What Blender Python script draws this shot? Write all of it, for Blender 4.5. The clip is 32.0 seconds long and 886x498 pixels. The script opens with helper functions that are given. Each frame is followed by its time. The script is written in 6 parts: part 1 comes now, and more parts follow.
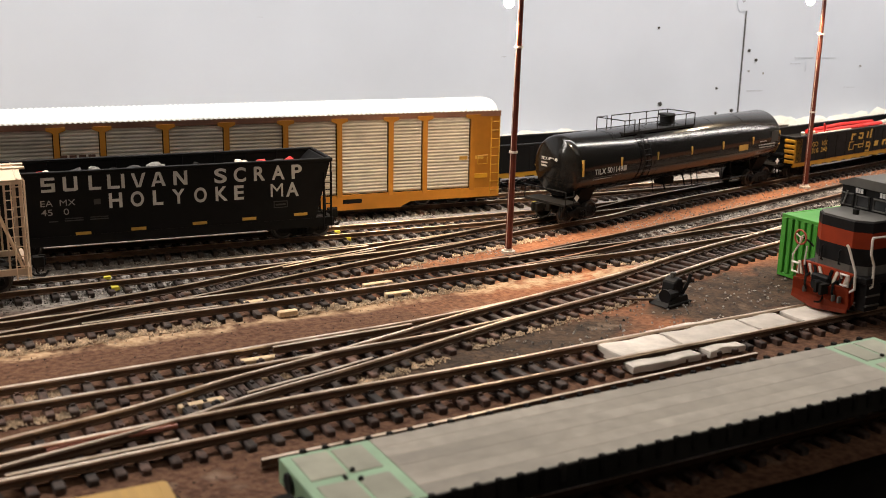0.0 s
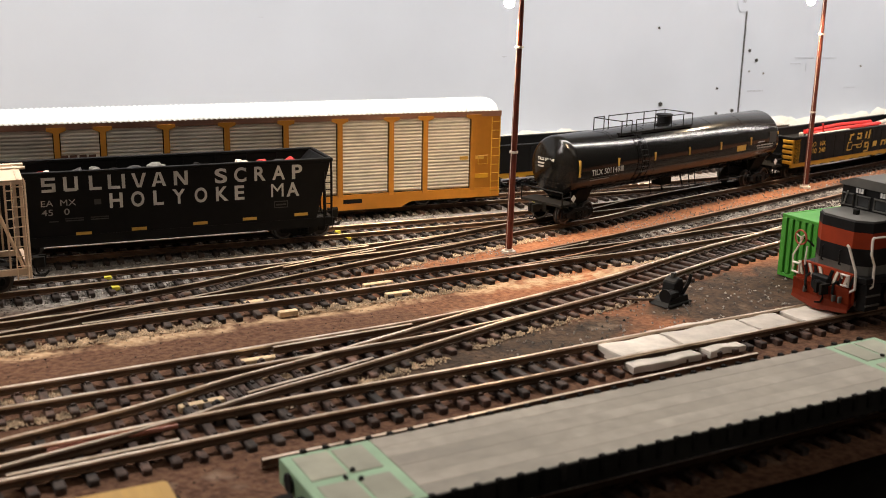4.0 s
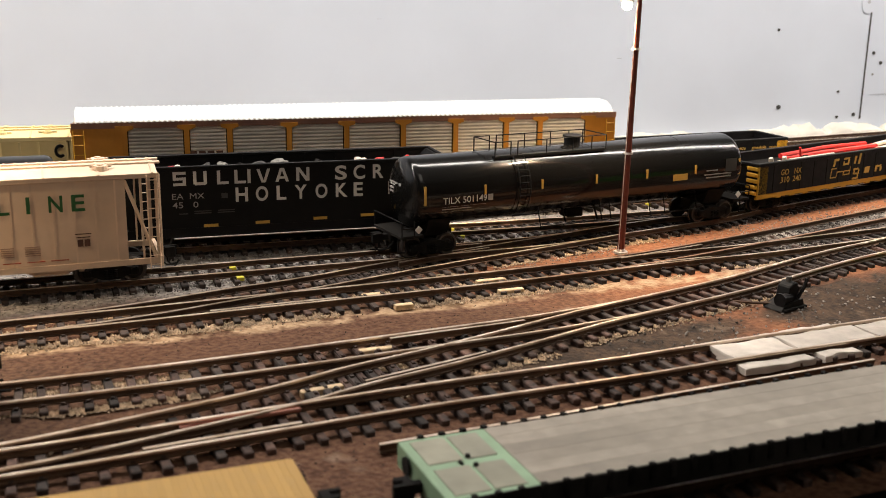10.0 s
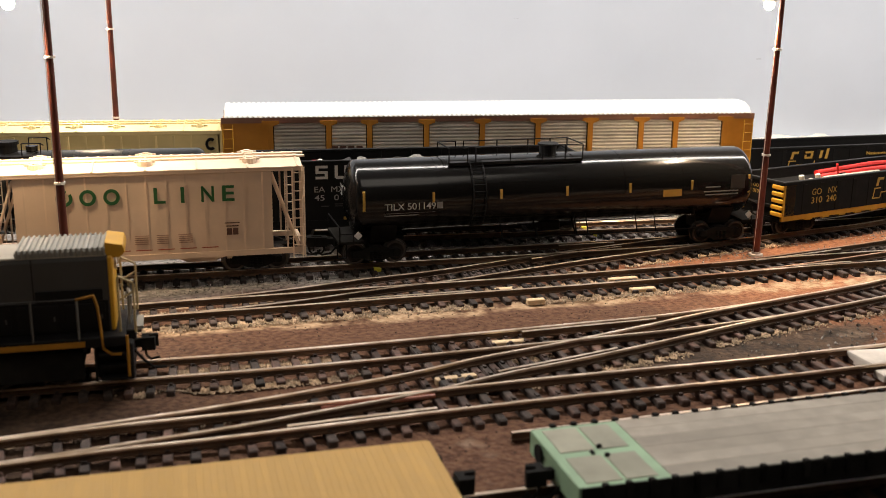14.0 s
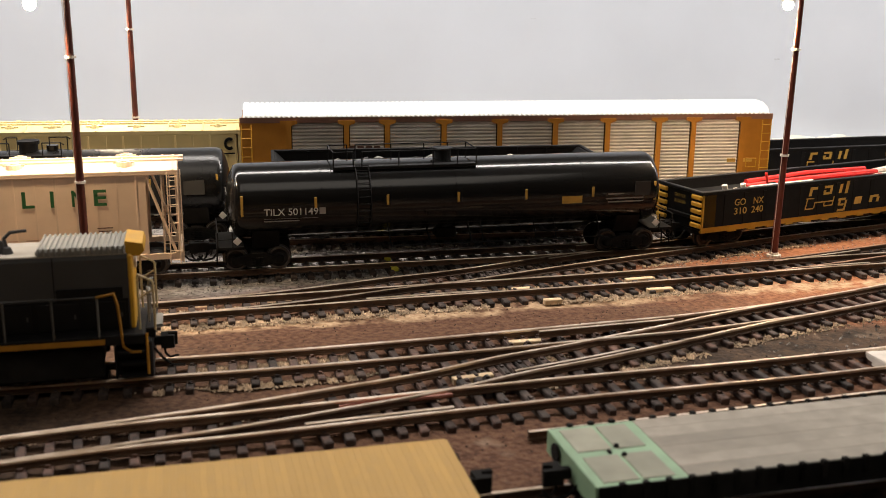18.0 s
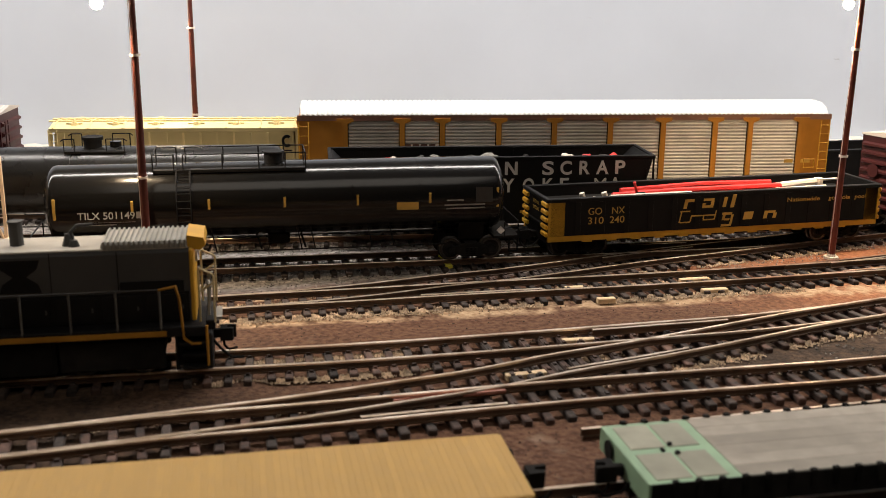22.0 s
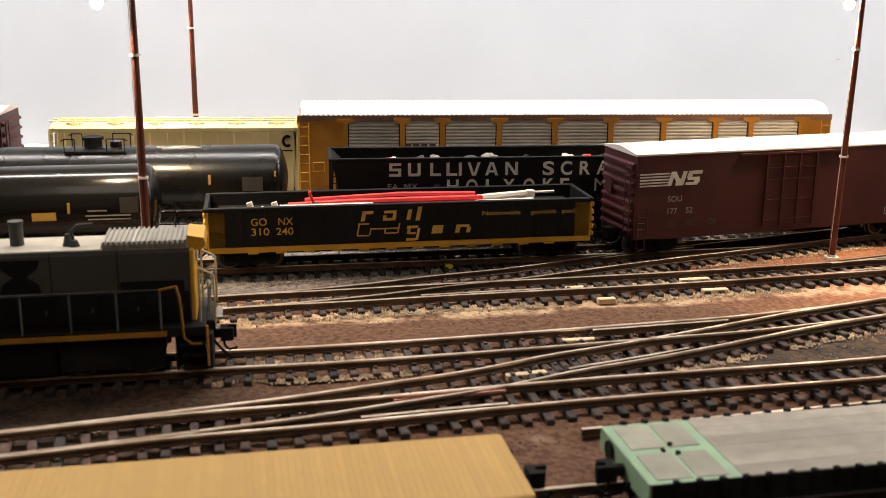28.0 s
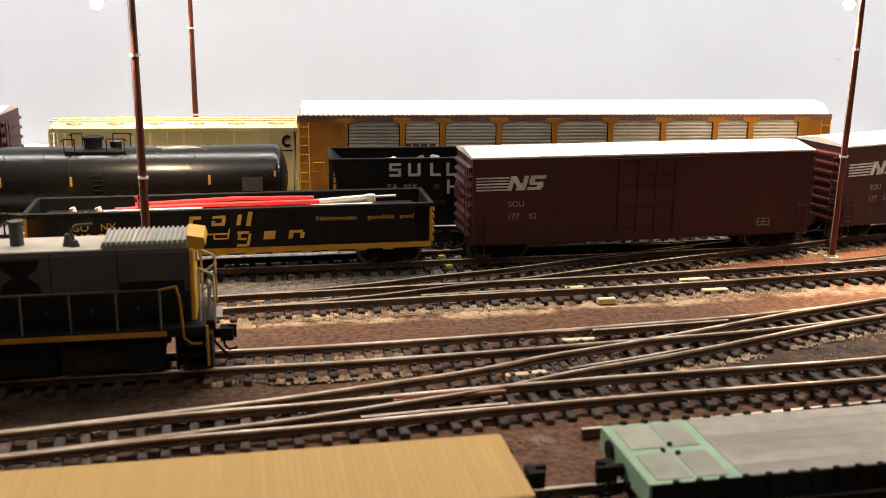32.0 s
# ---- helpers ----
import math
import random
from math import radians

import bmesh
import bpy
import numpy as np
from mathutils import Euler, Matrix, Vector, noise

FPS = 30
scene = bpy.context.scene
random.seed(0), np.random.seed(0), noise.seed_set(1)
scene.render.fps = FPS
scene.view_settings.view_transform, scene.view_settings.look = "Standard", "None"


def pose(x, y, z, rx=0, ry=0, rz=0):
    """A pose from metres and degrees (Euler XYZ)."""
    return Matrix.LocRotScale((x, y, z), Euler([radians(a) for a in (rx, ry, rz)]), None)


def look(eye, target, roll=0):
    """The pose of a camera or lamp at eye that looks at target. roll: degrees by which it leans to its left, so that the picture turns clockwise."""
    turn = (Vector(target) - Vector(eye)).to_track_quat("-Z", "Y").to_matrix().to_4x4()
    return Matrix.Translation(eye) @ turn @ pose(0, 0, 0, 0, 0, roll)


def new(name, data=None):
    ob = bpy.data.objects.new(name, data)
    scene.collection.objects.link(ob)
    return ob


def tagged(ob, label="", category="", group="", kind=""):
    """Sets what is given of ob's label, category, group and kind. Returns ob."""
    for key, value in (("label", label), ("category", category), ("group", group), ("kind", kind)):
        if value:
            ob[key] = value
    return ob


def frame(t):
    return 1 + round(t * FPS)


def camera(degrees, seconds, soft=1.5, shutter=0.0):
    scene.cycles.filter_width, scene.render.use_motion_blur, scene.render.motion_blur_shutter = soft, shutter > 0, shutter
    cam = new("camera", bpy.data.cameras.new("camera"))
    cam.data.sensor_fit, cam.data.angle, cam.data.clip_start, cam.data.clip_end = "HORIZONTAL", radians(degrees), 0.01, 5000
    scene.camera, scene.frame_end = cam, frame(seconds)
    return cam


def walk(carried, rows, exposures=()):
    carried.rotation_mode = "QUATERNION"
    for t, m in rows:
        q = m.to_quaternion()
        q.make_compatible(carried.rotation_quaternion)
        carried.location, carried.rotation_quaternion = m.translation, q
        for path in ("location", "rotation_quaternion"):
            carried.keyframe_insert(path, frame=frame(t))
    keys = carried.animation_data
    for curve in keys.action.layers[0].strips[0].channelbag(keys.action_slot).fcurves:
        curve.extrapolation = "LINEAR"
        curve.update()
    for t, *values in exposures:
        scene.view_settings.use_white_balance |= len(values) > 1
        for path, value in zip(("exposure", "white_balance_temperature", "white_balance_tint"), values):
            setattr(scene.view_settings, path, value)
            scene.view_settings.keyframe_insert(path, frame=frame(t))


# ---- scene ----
MM = 0.001
cam = camera(45.2, 32.0, 0.6)
PATH = [
    (0, (0.04302, -0.58002, 0.13626), (0.40062, 0.31927, -0.11555), 1.146),
    (3.5, (0.04302, -0.58002, 0.13626), (0.40062, 0.31927, -0.11555), 1.146),
    (5.5, (0.04286, -0.58086, 0.13671), (0.39764, 0.31956, -0.11506), 1.150),
    (6, (0.04266, -0.58119, 0.13672), (0.39666, 0.31962, -0.11472), 1.135),
    (6.5, (0.04212, -0.58192, 0.13675), (0.39012, 0.32134, -0.11426), 1.112),
    (7, (0.04119, -0.58312, 0.13679), (0.37439, 0.32568, -0.11434), 1.080),
    (7.5, (0.04010, -0.58444, 0.13681), (0.35386, 0.33107, -0.11497), 1.046),
    (8, (0.03920, -0.58547, 0.13681), (0.33708, 0.33527, -0.11520), 1.014),
    (8.5, (0.03864, -0.58613, 0.13682), (0.32617, 0.33791, -0.11513), 0.984),
    (9, (0.03827, -0.58662, 0.13687), (0.31803, 0.33980, -0.11507), 0.954),
    (9.5, (0.03788, -0.58717, 0.13694), (0.30935, 0.34164, -0.11527), 0.927),
    (10, (0.03742, -0.58785, 0.13705), (0.29932, 0.34360, -0.11558), 0.902),
    (10.5, (0.03688, -0.58867, 0.13718), (0.28959, 0.34527, -0.11562), 0.877),
    (11, (0.03621, -0.58966, 0.13731), (0.27717, 0.34731, -0.11570), 0.850),
    (11.5, (0.03540, -0.59089, 0.13741), (0.26104, 0.34974, -0.11617), 0.816),
    (12, (0.03453, -0.59227, 0.13747), (0.24234, 0.35243, -0.11621), 0.777),
    (12.5, (0.03370, -0.59364, 0.13748), (0.22255, 0.35494, -0.11658), 0.736),
    (13, (0.03303, -0.59482, 0.13749), (0.20365, 0.35713, -0.11684), 0.699),
    (13.5, (0.03255, -0.59567, 0.13752), (0.18818, 0.35875, -0.11714), 0.670),
    (14, (0.03226, -0.59616, 0.13758), (0.17856, 0.35973, -0.11712), 0.653),
    (14.5, (0.03211, -0.59638, 0.13763), (0.17362, 0.36025, -0.11702), 0.645),
    (16.5, (0.03211, -0.59661, 0.13760), (0.16662, 0.36099, -0.11718), 0.599),
    (17, (0.03210, -0.59666, 0.13761), (0.16618, 0.36098, -0.11723), 0.598),
    (17.5, (0.03200, -0.59679, 0.13760), (0.16550, 0.36097, -0.11708), 0.596),
    (18, (0.03175, -0.59716, 0.13758), (0.16279, 0.36097, -0.11701), 0.589),
    (18.5, (0.03134, -0.59792, 0.13763), (0.15376, 0.36134, -0.11697), 0.577),
    (19, (0.03087, -0.59894, 0.13773), (0.13846, 0.36196, -0.11742), 0.560),
    (19.5, (0.03049, -0.59981, 0.13781), (0.12601, 0.36226, -0.11775), 0.543),
    (20, (0.03027, -0.60028, 0.13784), (0.11947, 0.36240, -0.11767), 0.533),
    (20.5, (0.03014, -0.60043, 0.13782), (0.11623, 0.36247, -0.11791), 0.530),
    (21, (0.03007, -0.60044, 0.13781), (0.11460, 0.36258, -0.11801), 0.527),
    (21.5, (0.03005, -0.60044, 0.13782), (0.11374, 0.36264, -0.11804), 0.521),
    (22, (0.03008, -0.60046, 0.13784), (0.11325, 0.36264, -0.11812), 0.514),
    (22.5, (0.03012, -0.60049, 0.13786), (0.11309, 0.36264, -0.11806), 0.509),
    (23, (0.03005, -0.60043, 0.13779), (0.11298, 0.36273, -0.11802), 0.521),
    (23.5, (0.03005, -0.60043, 0.13779), (0.11296, 0.36274, -0.11801), 0.521),
    (24, (0.03004, -0.60042, 0.13779), (0.11297, 0.36274, -0.11801), 0.522),
    (24.5, (0.03004, -0.60042, 0.13779), (0.11298, 0.36275, -0.11800), 0.523),
    (25, (0.03004, -0.60043, 0.13779), (0.11298, 0.36274, -0.11800), 0.523),
    (25.5, (0.03004, -0.60043, 0.13779), (0.11299, 0.36274, -0.11800), 0.524),
    (27.5, (0.03004, -0.60039, 0.13778), (0.11301, 0.36278, -0.11800), 0.525),
    (28, (0.03003, -0.60039, 0.13778), (0.11305, 0.36278, -0.11800), 0.525),
    (28.5, (0.03003, -0.60039, 0.13777), (0.11308, 0.36277, -0.11800), 0.524),
    (29, (0.03002, -0.60040, 0.13778), (0.11310, 0.36276, -0.11801), 0.524),
    (29.5, (0.03003, -0.60041, 0.13778), (0.11310, 0.36275, -0.11801), 0.523),
    (30, (0.03003, -0.60042, 0.13778), (0.11310, 0.36274, -0.11801), 0.523),
    (30.5, (0.03004, -0.60042, 0.13778), (0.11310, 0.36274, -0.11801), 0.523),
    (31, (0.03004, -0.60042, 0.13778), (0.11308, 0.36274, -0.11801), 0.522),
    (31.5, (0.03005, -0.60041, 0.13778), (0.11308, 0.36275, -0.11801), 0.522),
    (32, (0.03005, -0.60041, 0.13778), (0.11308, 0.36275, -0.11800), 0.522),
]
walk(cam, [(t, look(e, g, r)) for t, e, g, r in PATH], exposures=((0, 0.12), (12, 0.14), (19, 0.11), (22, 0.05), (24, 0.37), (32, 0.38)))
cam.data.dof.use_dof, cam.data.dof.focus_distance, cam.data.dof.aperture_fstop = True, 0.52, 26.0

# ---- light ----
world = bpy.data.worlds.new("world")
scene.world = world
world.use_nodes = True
world.node_tree.nodes["Background"].inputs[0].default_value = (1.0, 0.86, 0.72, 1)
world.node_tree.nodes["Background"].inputs[1].default_value = 0.10
scene.view_settings.exposure = 0.0


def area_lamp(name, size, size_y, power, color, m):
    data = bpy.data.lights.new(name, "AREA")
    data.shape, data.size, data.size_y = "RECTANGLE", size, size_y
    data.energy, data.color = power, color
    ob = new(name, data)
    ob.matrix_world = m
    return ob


# strip of lamps hung over the back tracks, plus an unseen added front fill
area_lamp("strip_light", 3.0, 0.03, 13.2, (1.0, 0.93, 0.86), look((0.25, -0.035, 0.44), (0.25, -0.035, 0.0)))
area_lamp("room_fill", 1.2, 1.2, 6.8, (1.0, 0.90, 0.78), look((0.3, -1.25, 1.55), (0.3, -1.0, 0.0)))

# ---- materials ----


def mat(name, color, rough=0.6, metal=0.0, var=0.15, scale=200.0, bump=0.1, bscale=600.0, color2=None, spec=0.4, rvar=0.12):
    """A painted or raw surface: base colour broken up at two scales, grain in the relief and in the gloss."""
    m = bpy.data.materials.new(name)
    m.use_nodes = True
    n, l = m.node_tree.nodes, m.node_tree.links
    b = n["Principled BSDF"]
    b.inputs["Roughness"].default_value = rough
    b.inputs["Metallic"].default_value = metal
    b.inputs["Specular IOR Level"].default_value = spec
    tc = n.new("ShaderNodeTexCoord")
    info = n.new("ShaderNodeObjectInfo")
    add = n.new("ShaderNodeVectorMath")
    add.operation = "ADD"
    l.new(tc.outputs["Object"], add.inputs[0])
    comb = n.new("ShaderNodeCombineXYZ")
    l.new(info.outputs["Random"], comb.inputs[0])
    l.new(comb.outputs[0], add.inputs[1])
    n1 = n.new("ShaderNodeTexNoise")
    n1.inputs["Scale"].default_value, n1.inputs["Detail"].default_value = scale, 6
    l.new(add.outputs[0], n1.inputs["Vector"])
    n2 = n.new("ShaderNodeTexNoise")
    n2.inputs["Scale"].default_value, n2.inputs["Detail"].default_value = scale * 0.17, 3
    l.new(add.outputs[0], n2.inputs["Vector"])
    mul = n.new("ShaderNodeMath")
    mul.operation = "MULTIPLY"
    l.new(n1.outputs[0], mul.inputs[0])
    l.new(n2.outputs[0], mul.inputs[1])
    ramp = n.new("ShaderNodeMapRange")
    ramp.inputs[1].default_value, ramp.inputs[2].default_value = 0.12, 0.40
    l.new(mul.outputs[0], ramp.inputs[0])
    mix = n.new("ShaderNodeMix")
    mix.data_type = "RGBA"
    c2 = color2 or [c * (1 - var * 2) for c in color]
    mix.inputs[6].default_value = (*c2, 1)
    mix.inputs[7].default_value = (*[min(1, c * (1 + var)) for c in color], 1)
    l.new(ramp.outputs[0], mix.inputs[0])
    hue = n.new("ShaderNodeHueSaturation")
    r2 = n.new("ShaderNodeMapRange")
    r2.inputs[3].default_value, r2.inputs[4].default_value = 1 - var, 1 + var
    l.new(info.outputs["Random"], r2.inputs[0])
    l.new(r2.outputs[0], hue.inputs["Value"])
    l.new(mix.outputs[2], hue.inputs["Color"])
    l.new(hue.outputs[0], b.inputs["Base Color"])
    r3 = n.new("ShaderNodeMapRange")
    r3.inputs[3].default_value, r3.inputs[4].default_value = max(0.05, rough - rvar), min(1, rough + rvar * 1.2)
    l.new(n1.outputs[0], r3.inputs[0])
    l.new(r3.outputs[0], b.inputs["Roughness"])
    if bump:
        n3 = n.new("ShaderNodeTexNoise")
        n3.inputs["Scale"].default_value, n3.inputs["Detail"].default_value = bscale, 4
        l.new(add.outputs[0], n3.inputs["Vector"])
        bp = n.new("ShaderNodeBump")
        bp.inputs["Strength"].default_value, bp.inputs["Distance"].default_value = bump, 0.0004
        l.new(n3.outputs[0], bp.inputs["Height"])
        l.new(bp.outputs[0], b.inputs["Normal"])
    return m


def glow(name, color, strength):
    m = bpy.data.materials.new(name)
    m.use_nodes = True
    b = m.node_tree.nodes["Principled BSDF"]
    b.inputs["Base Color"].default_value = (*color, 1)
    b.inputs["Emission Color"].default_value = (*color, 1)
    b.inputs["Emission Strength"].default_value = strength
    return m


M_BLACK = mat("black_paint", (0.0062, 0.0060, 0.0064), 0.55, var=0.25, color2=(0.0100, 0.0095, 0.0096), spec=0.14)
M_TANK = mat("tank_black", (0.004, 0.004, 0.004), 0.15, var=0.2, scale=60, bump=0.03, bscale=90, color2=(0.006, 0.0055, 0.005), spec=0.36, rvar=0.03)
M_TANK2 = mat("satin_black_tank", (0.007, 0.0068, 0.0066), 0.27, var=0.3, scale=40, bump=0.0, color2=(0.012, 0.011, 0.010), spec=0.45, rvar=0.06)
M_UNDER = mat("underframe_black", (0.015, 0.0135, 0.012), 0.85, var=0.3, spec=0.12)
M_WHEEL = mat("wheel_brown", (0.022, 0.018, 0.016), 0.6, 0.2, var=0.3)
M_TREAD = mat("wheel_tread", (0.10, 0.092, 0.086), 0.38, 0.9, var=0.2)
M_RAILTOP = mat("rail_head_steel", (0.74, 0.63, 0.52), 0.34, 0.85, var=0.15, scale=120, color2=(0.46, 0.33, 0.22))
M_RUSTTOP = mat("rail_head_rust", (0.36, 0.21, 0.13), 0.5, 0.5, var=0.25, scale=120, color2=(0.20, 0.10, 0.06))
M_RAILSIDE = mat("rail_side_rust", (0.125, 0.068, 0.038), 0.7, 0.1, var=0.3, scale=120)
M_TIE = mat("tie_dark", (0.052, 0.036, 0.029), 0.8, var=0.45, scale=400, bump=0.4, bscale=1200)
M_TIE2 = mat("tie_brown", (0.082, 0.046, 0.034), 0.8, var=0.45, scale=400, bump=0.4, bscale=1200)
M_WOOD = mat("bare_wood", (0.62, 0.46, 0.28), 0.7, var=0.15, scale=300)
M_YEL = mat("yellow_paint", (0.62, 0.33, 0.025), 0.5, var=0.12, scale=120)
M_ARY = mat("amber_paint", (0.50, 0.205, 0.022), 0.5, var=0.12, scale=120)
M_BROOF = mat("faded_pink_roof", (0.58, 0.53, 0.50), 0.6, var=0.08, scale=60)
# roof rail colour, with the shade under the eave mixed in
M_HEAD = mat("red_brown_shaded_rail", (0.30, 0.15, 0.10), 0.6, var=0.1)
M_SCREEN = mat("galvanised_screen", (0.74, 0.69, 0.63), 0.45, 0.05, var=0.12, scale=100)
M_WROOF = mat("white_roof", (0.80, 0.78, 0.74), 0.5, var=0.06, scale=80)
M_TAN = mat("tan_paint", (0.80, 0.65, 0.33), 0.55, var=0.08, scale=80)
M_CREAM = mat("cream_paint", (0.72, 0.55, 0.40), 0.55, var=0.08, scale=80)
M_MAROON = mat("brown_red_paint", (0.054, 0.0104, 0.0112), 0.5, var=0.14, scale=90)
M_GREEN = mat("green_letter", (0.02, 0.10, 0.03), 0.6, var=0.08)
M_WHITE = mat("white_letter", (0.66, 0.64, 0.61), 0.6, var=0.10)
M_GREY = mat("grey_letter", (0.32, 0.30, 0.28), 0.6, var=0.10)
M_YLET = mat("yellow_letter", (0.60, 0.36, 0.07), 0.6, var=0.10)
M_DKLET = mat("dark_letter", (0.10, 0.045, 0.03), 0.6, var=0.10)
M_RED = mat("red_plastic", (0.65, 0.03, 0.025), 0.4, var=0.1)
M_WPLAST = mat("white_plastic", (0.75, 0.66, 0.56), 0.45, var=0.1)
M_POLE = mat("red_brown_pole", (0.13, 0.026, 0.014), 0.5, var=0.25, scale=120)
M_BAND = mat("pale_band", (0.75, 0.68, 0.60), 0.4, var=0.1)
M_LGREEN = mat("pale_green_paint", (0.275, 0.41, 0.26), 0.6, var=0.12, scale=120)
M_DECK = mat("grey_deck", (0.290, 0.254, 0.208), 0.7, var=0.14, scale=150)
M_PLATE = mat("worn_grey_green", (0.315, 0.305, 0.235), 0.7, var=0.14, scale=120)
M_YDECK = mat("golden_deck", (0.45, 0.265, 0.065), 0.6, var=0.04, scale=150)
M_CONT = mat("bright_green_paint", (0.07, 0.32, 0.04), 0.45, var=0.08)
M_ORANGE = mat("orange_red_paint", (0.28, 0.034, 0.009), 0.6, var=0.15, scale=150, spec=0.2)
M_WORN = mat("worn_dark_grey", (0.105, 0.10, 0.09), 0.65, var=0.2, scale=120)
M_BAR = mat("dull_orange_stripe", (0.36, 0.17, 0.02), 0.6, var=0.15, spec=0.2)
M_REDST = mat("rust_red_stripe", (0.40, 0.085, 0.045), 0.6, var=0.1)
M_TEAL = mat("red_brown_wire", (0.38, 0.14, 0.09), 0.5, var=0.1)
M_LGREY = mat("grey_paint", (0.052, 0.050, 0.047), 0.7, var=0.14, scale=60)
M_ROOFG = mat("pale_grey_paint", (0.22, 0.21, 0.185), 0.55, var=0.1)
M_PLASTER = mat("white_plaster", (0.58, 0.52, 0.46), 0.85, var=0.14, scale=140, bump=0.5, bscale=500)
M_FLUFF = mat("white_fluff", (0.86, 0.80, 0.70), 0.9, var=0.06, scale=90, bump=0.6, bscale=400)
M_STONE = mat("grey_stone", (0.35, 0.315, 0.285), 0.85, var=0.5, scale=300)
M_STONE2 = mat("cream_stone", (0.56, 0.42, 0.285), 0.85, var=0.35, scale=300)
M_PANE = mat("dark_cab_glass", (0.03, 0.032, 0.034), 0.12, var=0.1, bump=0.0, spec=0.6)
M_WINDOW = mat("cab_window", (0.25, 0.26, 0.27), 0.15, var=0.05)
M_LAMP = glow("lamp_glow", (1.0, 0.88, 0.66), 60.0)


def ground_material():
    """Scenic dirt: brown soil, orange soil, dark oily soil and grey ballast, laid out in patches; a locomotive's shadow
    and lamp pools are in the colour too.
    """
    m = bpy.data.materials.new("yard_soil")
    m.use_nodes = True
    n, l = m.node_tree.nodes, m.node_tree.links
    b = n["Principled BSDF"]
    b.inputs["Roughness"].default_value = 0.9
    b.inputs["Specular IOR Level"].default_value = 0.2
    tc = n.new("ShaderNodeTexCoord")
    sep = n.new("ShaderNodeSeparateXYZ")
    l.new(tc.outputs["Object"], sep.inputs[0])

    def noise_node(scale, detail=5):
        t = n.new("ShaderNodeTexNoise")
        t.inputs["Scale"].default_value, t.inputs["Detail"].default_value = scale, detail
        l.new(tc.outputs["Object"], t.inputs["Vector"])
        return t.outputs[0]

    def math_node(op, a, c):
        t = n.new("ShaderNodeMath")
        t.operation = op
        for k, v in enumerate((a, c)):
            if isinstance(v, (int, float)):
                t.inputs[k].default_value = v
            else:
                l.new(v, t.inputs[k])
        return t.outputs[0]

    def step(v, lo, hi):
        t = n.new("ShaderNodeMapRange")
        t.inputs[1].default_value, t.inputs[2].default_value = lo, hi
        l.new(v, t.inputs[0])
        return t.outputs[0]

    def mixed(f, a, c):
        t = n.new("ShaderNodeMix")
        t.data_type = "RGBA"
        l.new(f, t.inputs[0])
        for k, v in ((6, a), (7, c)):
            if isinstance(v, tuple):
                t.inputs[k].default_value = (*v, 1)
            else:
                l.new(v, t.inputs[k])
        return t.outputs[2]

    x, y = sep.outputs[0], sep.outputs[1]
    big, mid, fine = noise_node(9, 4), noise_node(45), noise_node(420, 3)
    wob = math_node("MULTIPLY", math_node("SUBTRACT", mid, 0.5), 0.06)
    brown = mixed(step(fine, 0.35, 0.65), (0.066, 0.029, 0.016), (0.142, 0.073, 0.042))
    orange = mixed(step(fine, 0.3, 0.7), (0.21, 0.074, 0.033), (0.39, 0.168, 0.080))
    dark = mixed(step(math_node("ADD", math_node("MULTIPLY", fine, 0.5), math_node("MULTIPLY", noise_node(95, 5), 0.5)), 0.36, 0.64), (0.022, 0.016, 0.012), (0.098, 0.060, 0.038))
    grey = mixed(step(fine, 0.3, 0.7), (0.13, 0.115, 0.104), (0.38, 0.345, 0.315))
    # orange soil towards the right, in ragged patches
    fo = step(math_node("ADD", math_node("ADD", math_node("ADD", x, math_node("MULTIPLY", math_node("ADD", y, 0.1), 0.55)), wob), math_node("MULTIPLY", math_node("SUBTRACT", big, 0.5), 0.30)), 0.13, 0.27)
    fo = math_node("MULTIPLY", fo, step(math_node("ADD", math_node("SUBTRACT", y, math_node("MULTIPLY", x, 0.14)), wob), -0.312, -0.282))
    col = mixed(fo, brown, orange)
    # oily patch round the lineside box and between the near tracks
    for px, py, rx, ry in ((0.352, -0.268, 0.085, 0.034), (0.205, -0.276, 0.075, 0.022)):
        dx = math_node("DIVIDE", math_node("SUBTRACT", x, px), rx)
        dy = math_node("DIVIDE", math_node("SUBTRACT", math_node("ADD", y, math_node("MULTIPLY", x, -0.18)), py), ry)
        d = math_node("ADD", math_node("MULTIPLY", dx, dx), math_node("MULTIPLY", dy, dy))
        fd = step(math_node("SUBTRACT", d, math_node("MULTIPLY", mid, 1.9)), 0.25, -0.45)
        col = mixed(fd, col, dark)
    # pale dust and ash trodden in here and there
    fa = math_node("MULTIPLY", step(noise_node(60, 6), 0.60, 0.70), step(noise_node(16, 3), 0.50, 0.62))
    col = mixed(math_node("MULTIPLY", fa, 0.55), col, (0.34, 0.25, 0.18))
    # locomotive's shadow, coloured into the soil at the near tracks' far left
    fl = step(math_node("ADD", x, wob), 0.03, -0.06)
    fl = math_node("MULTIPLY", fl, step(math_node("ADD", y, wob), -0.17, -0.24))
    col = mixed(fl, col, dark)
    # grey ballast under the back tracks
    line = math_node("SUBTRACT", y, math_node("MULTIPLY", x, 0.16))
    fg = step(math_node("ADD", line, math_node("MULTIPLY", wob, 0.25)), -0.150, -0.138)
    right = math_node("SUBTRACT", y, math_node("MULTIPLY", math_node("SUBTRACT", x, 0.24), 0.40))
    fr = step(right, -0.112, -0.100)
    fg = math_node("MULTIPLY", fg, math_node("MAXIMUM", fr, step(x, 0.215, 0.205)))
    col = mixed(fg, col, grey)
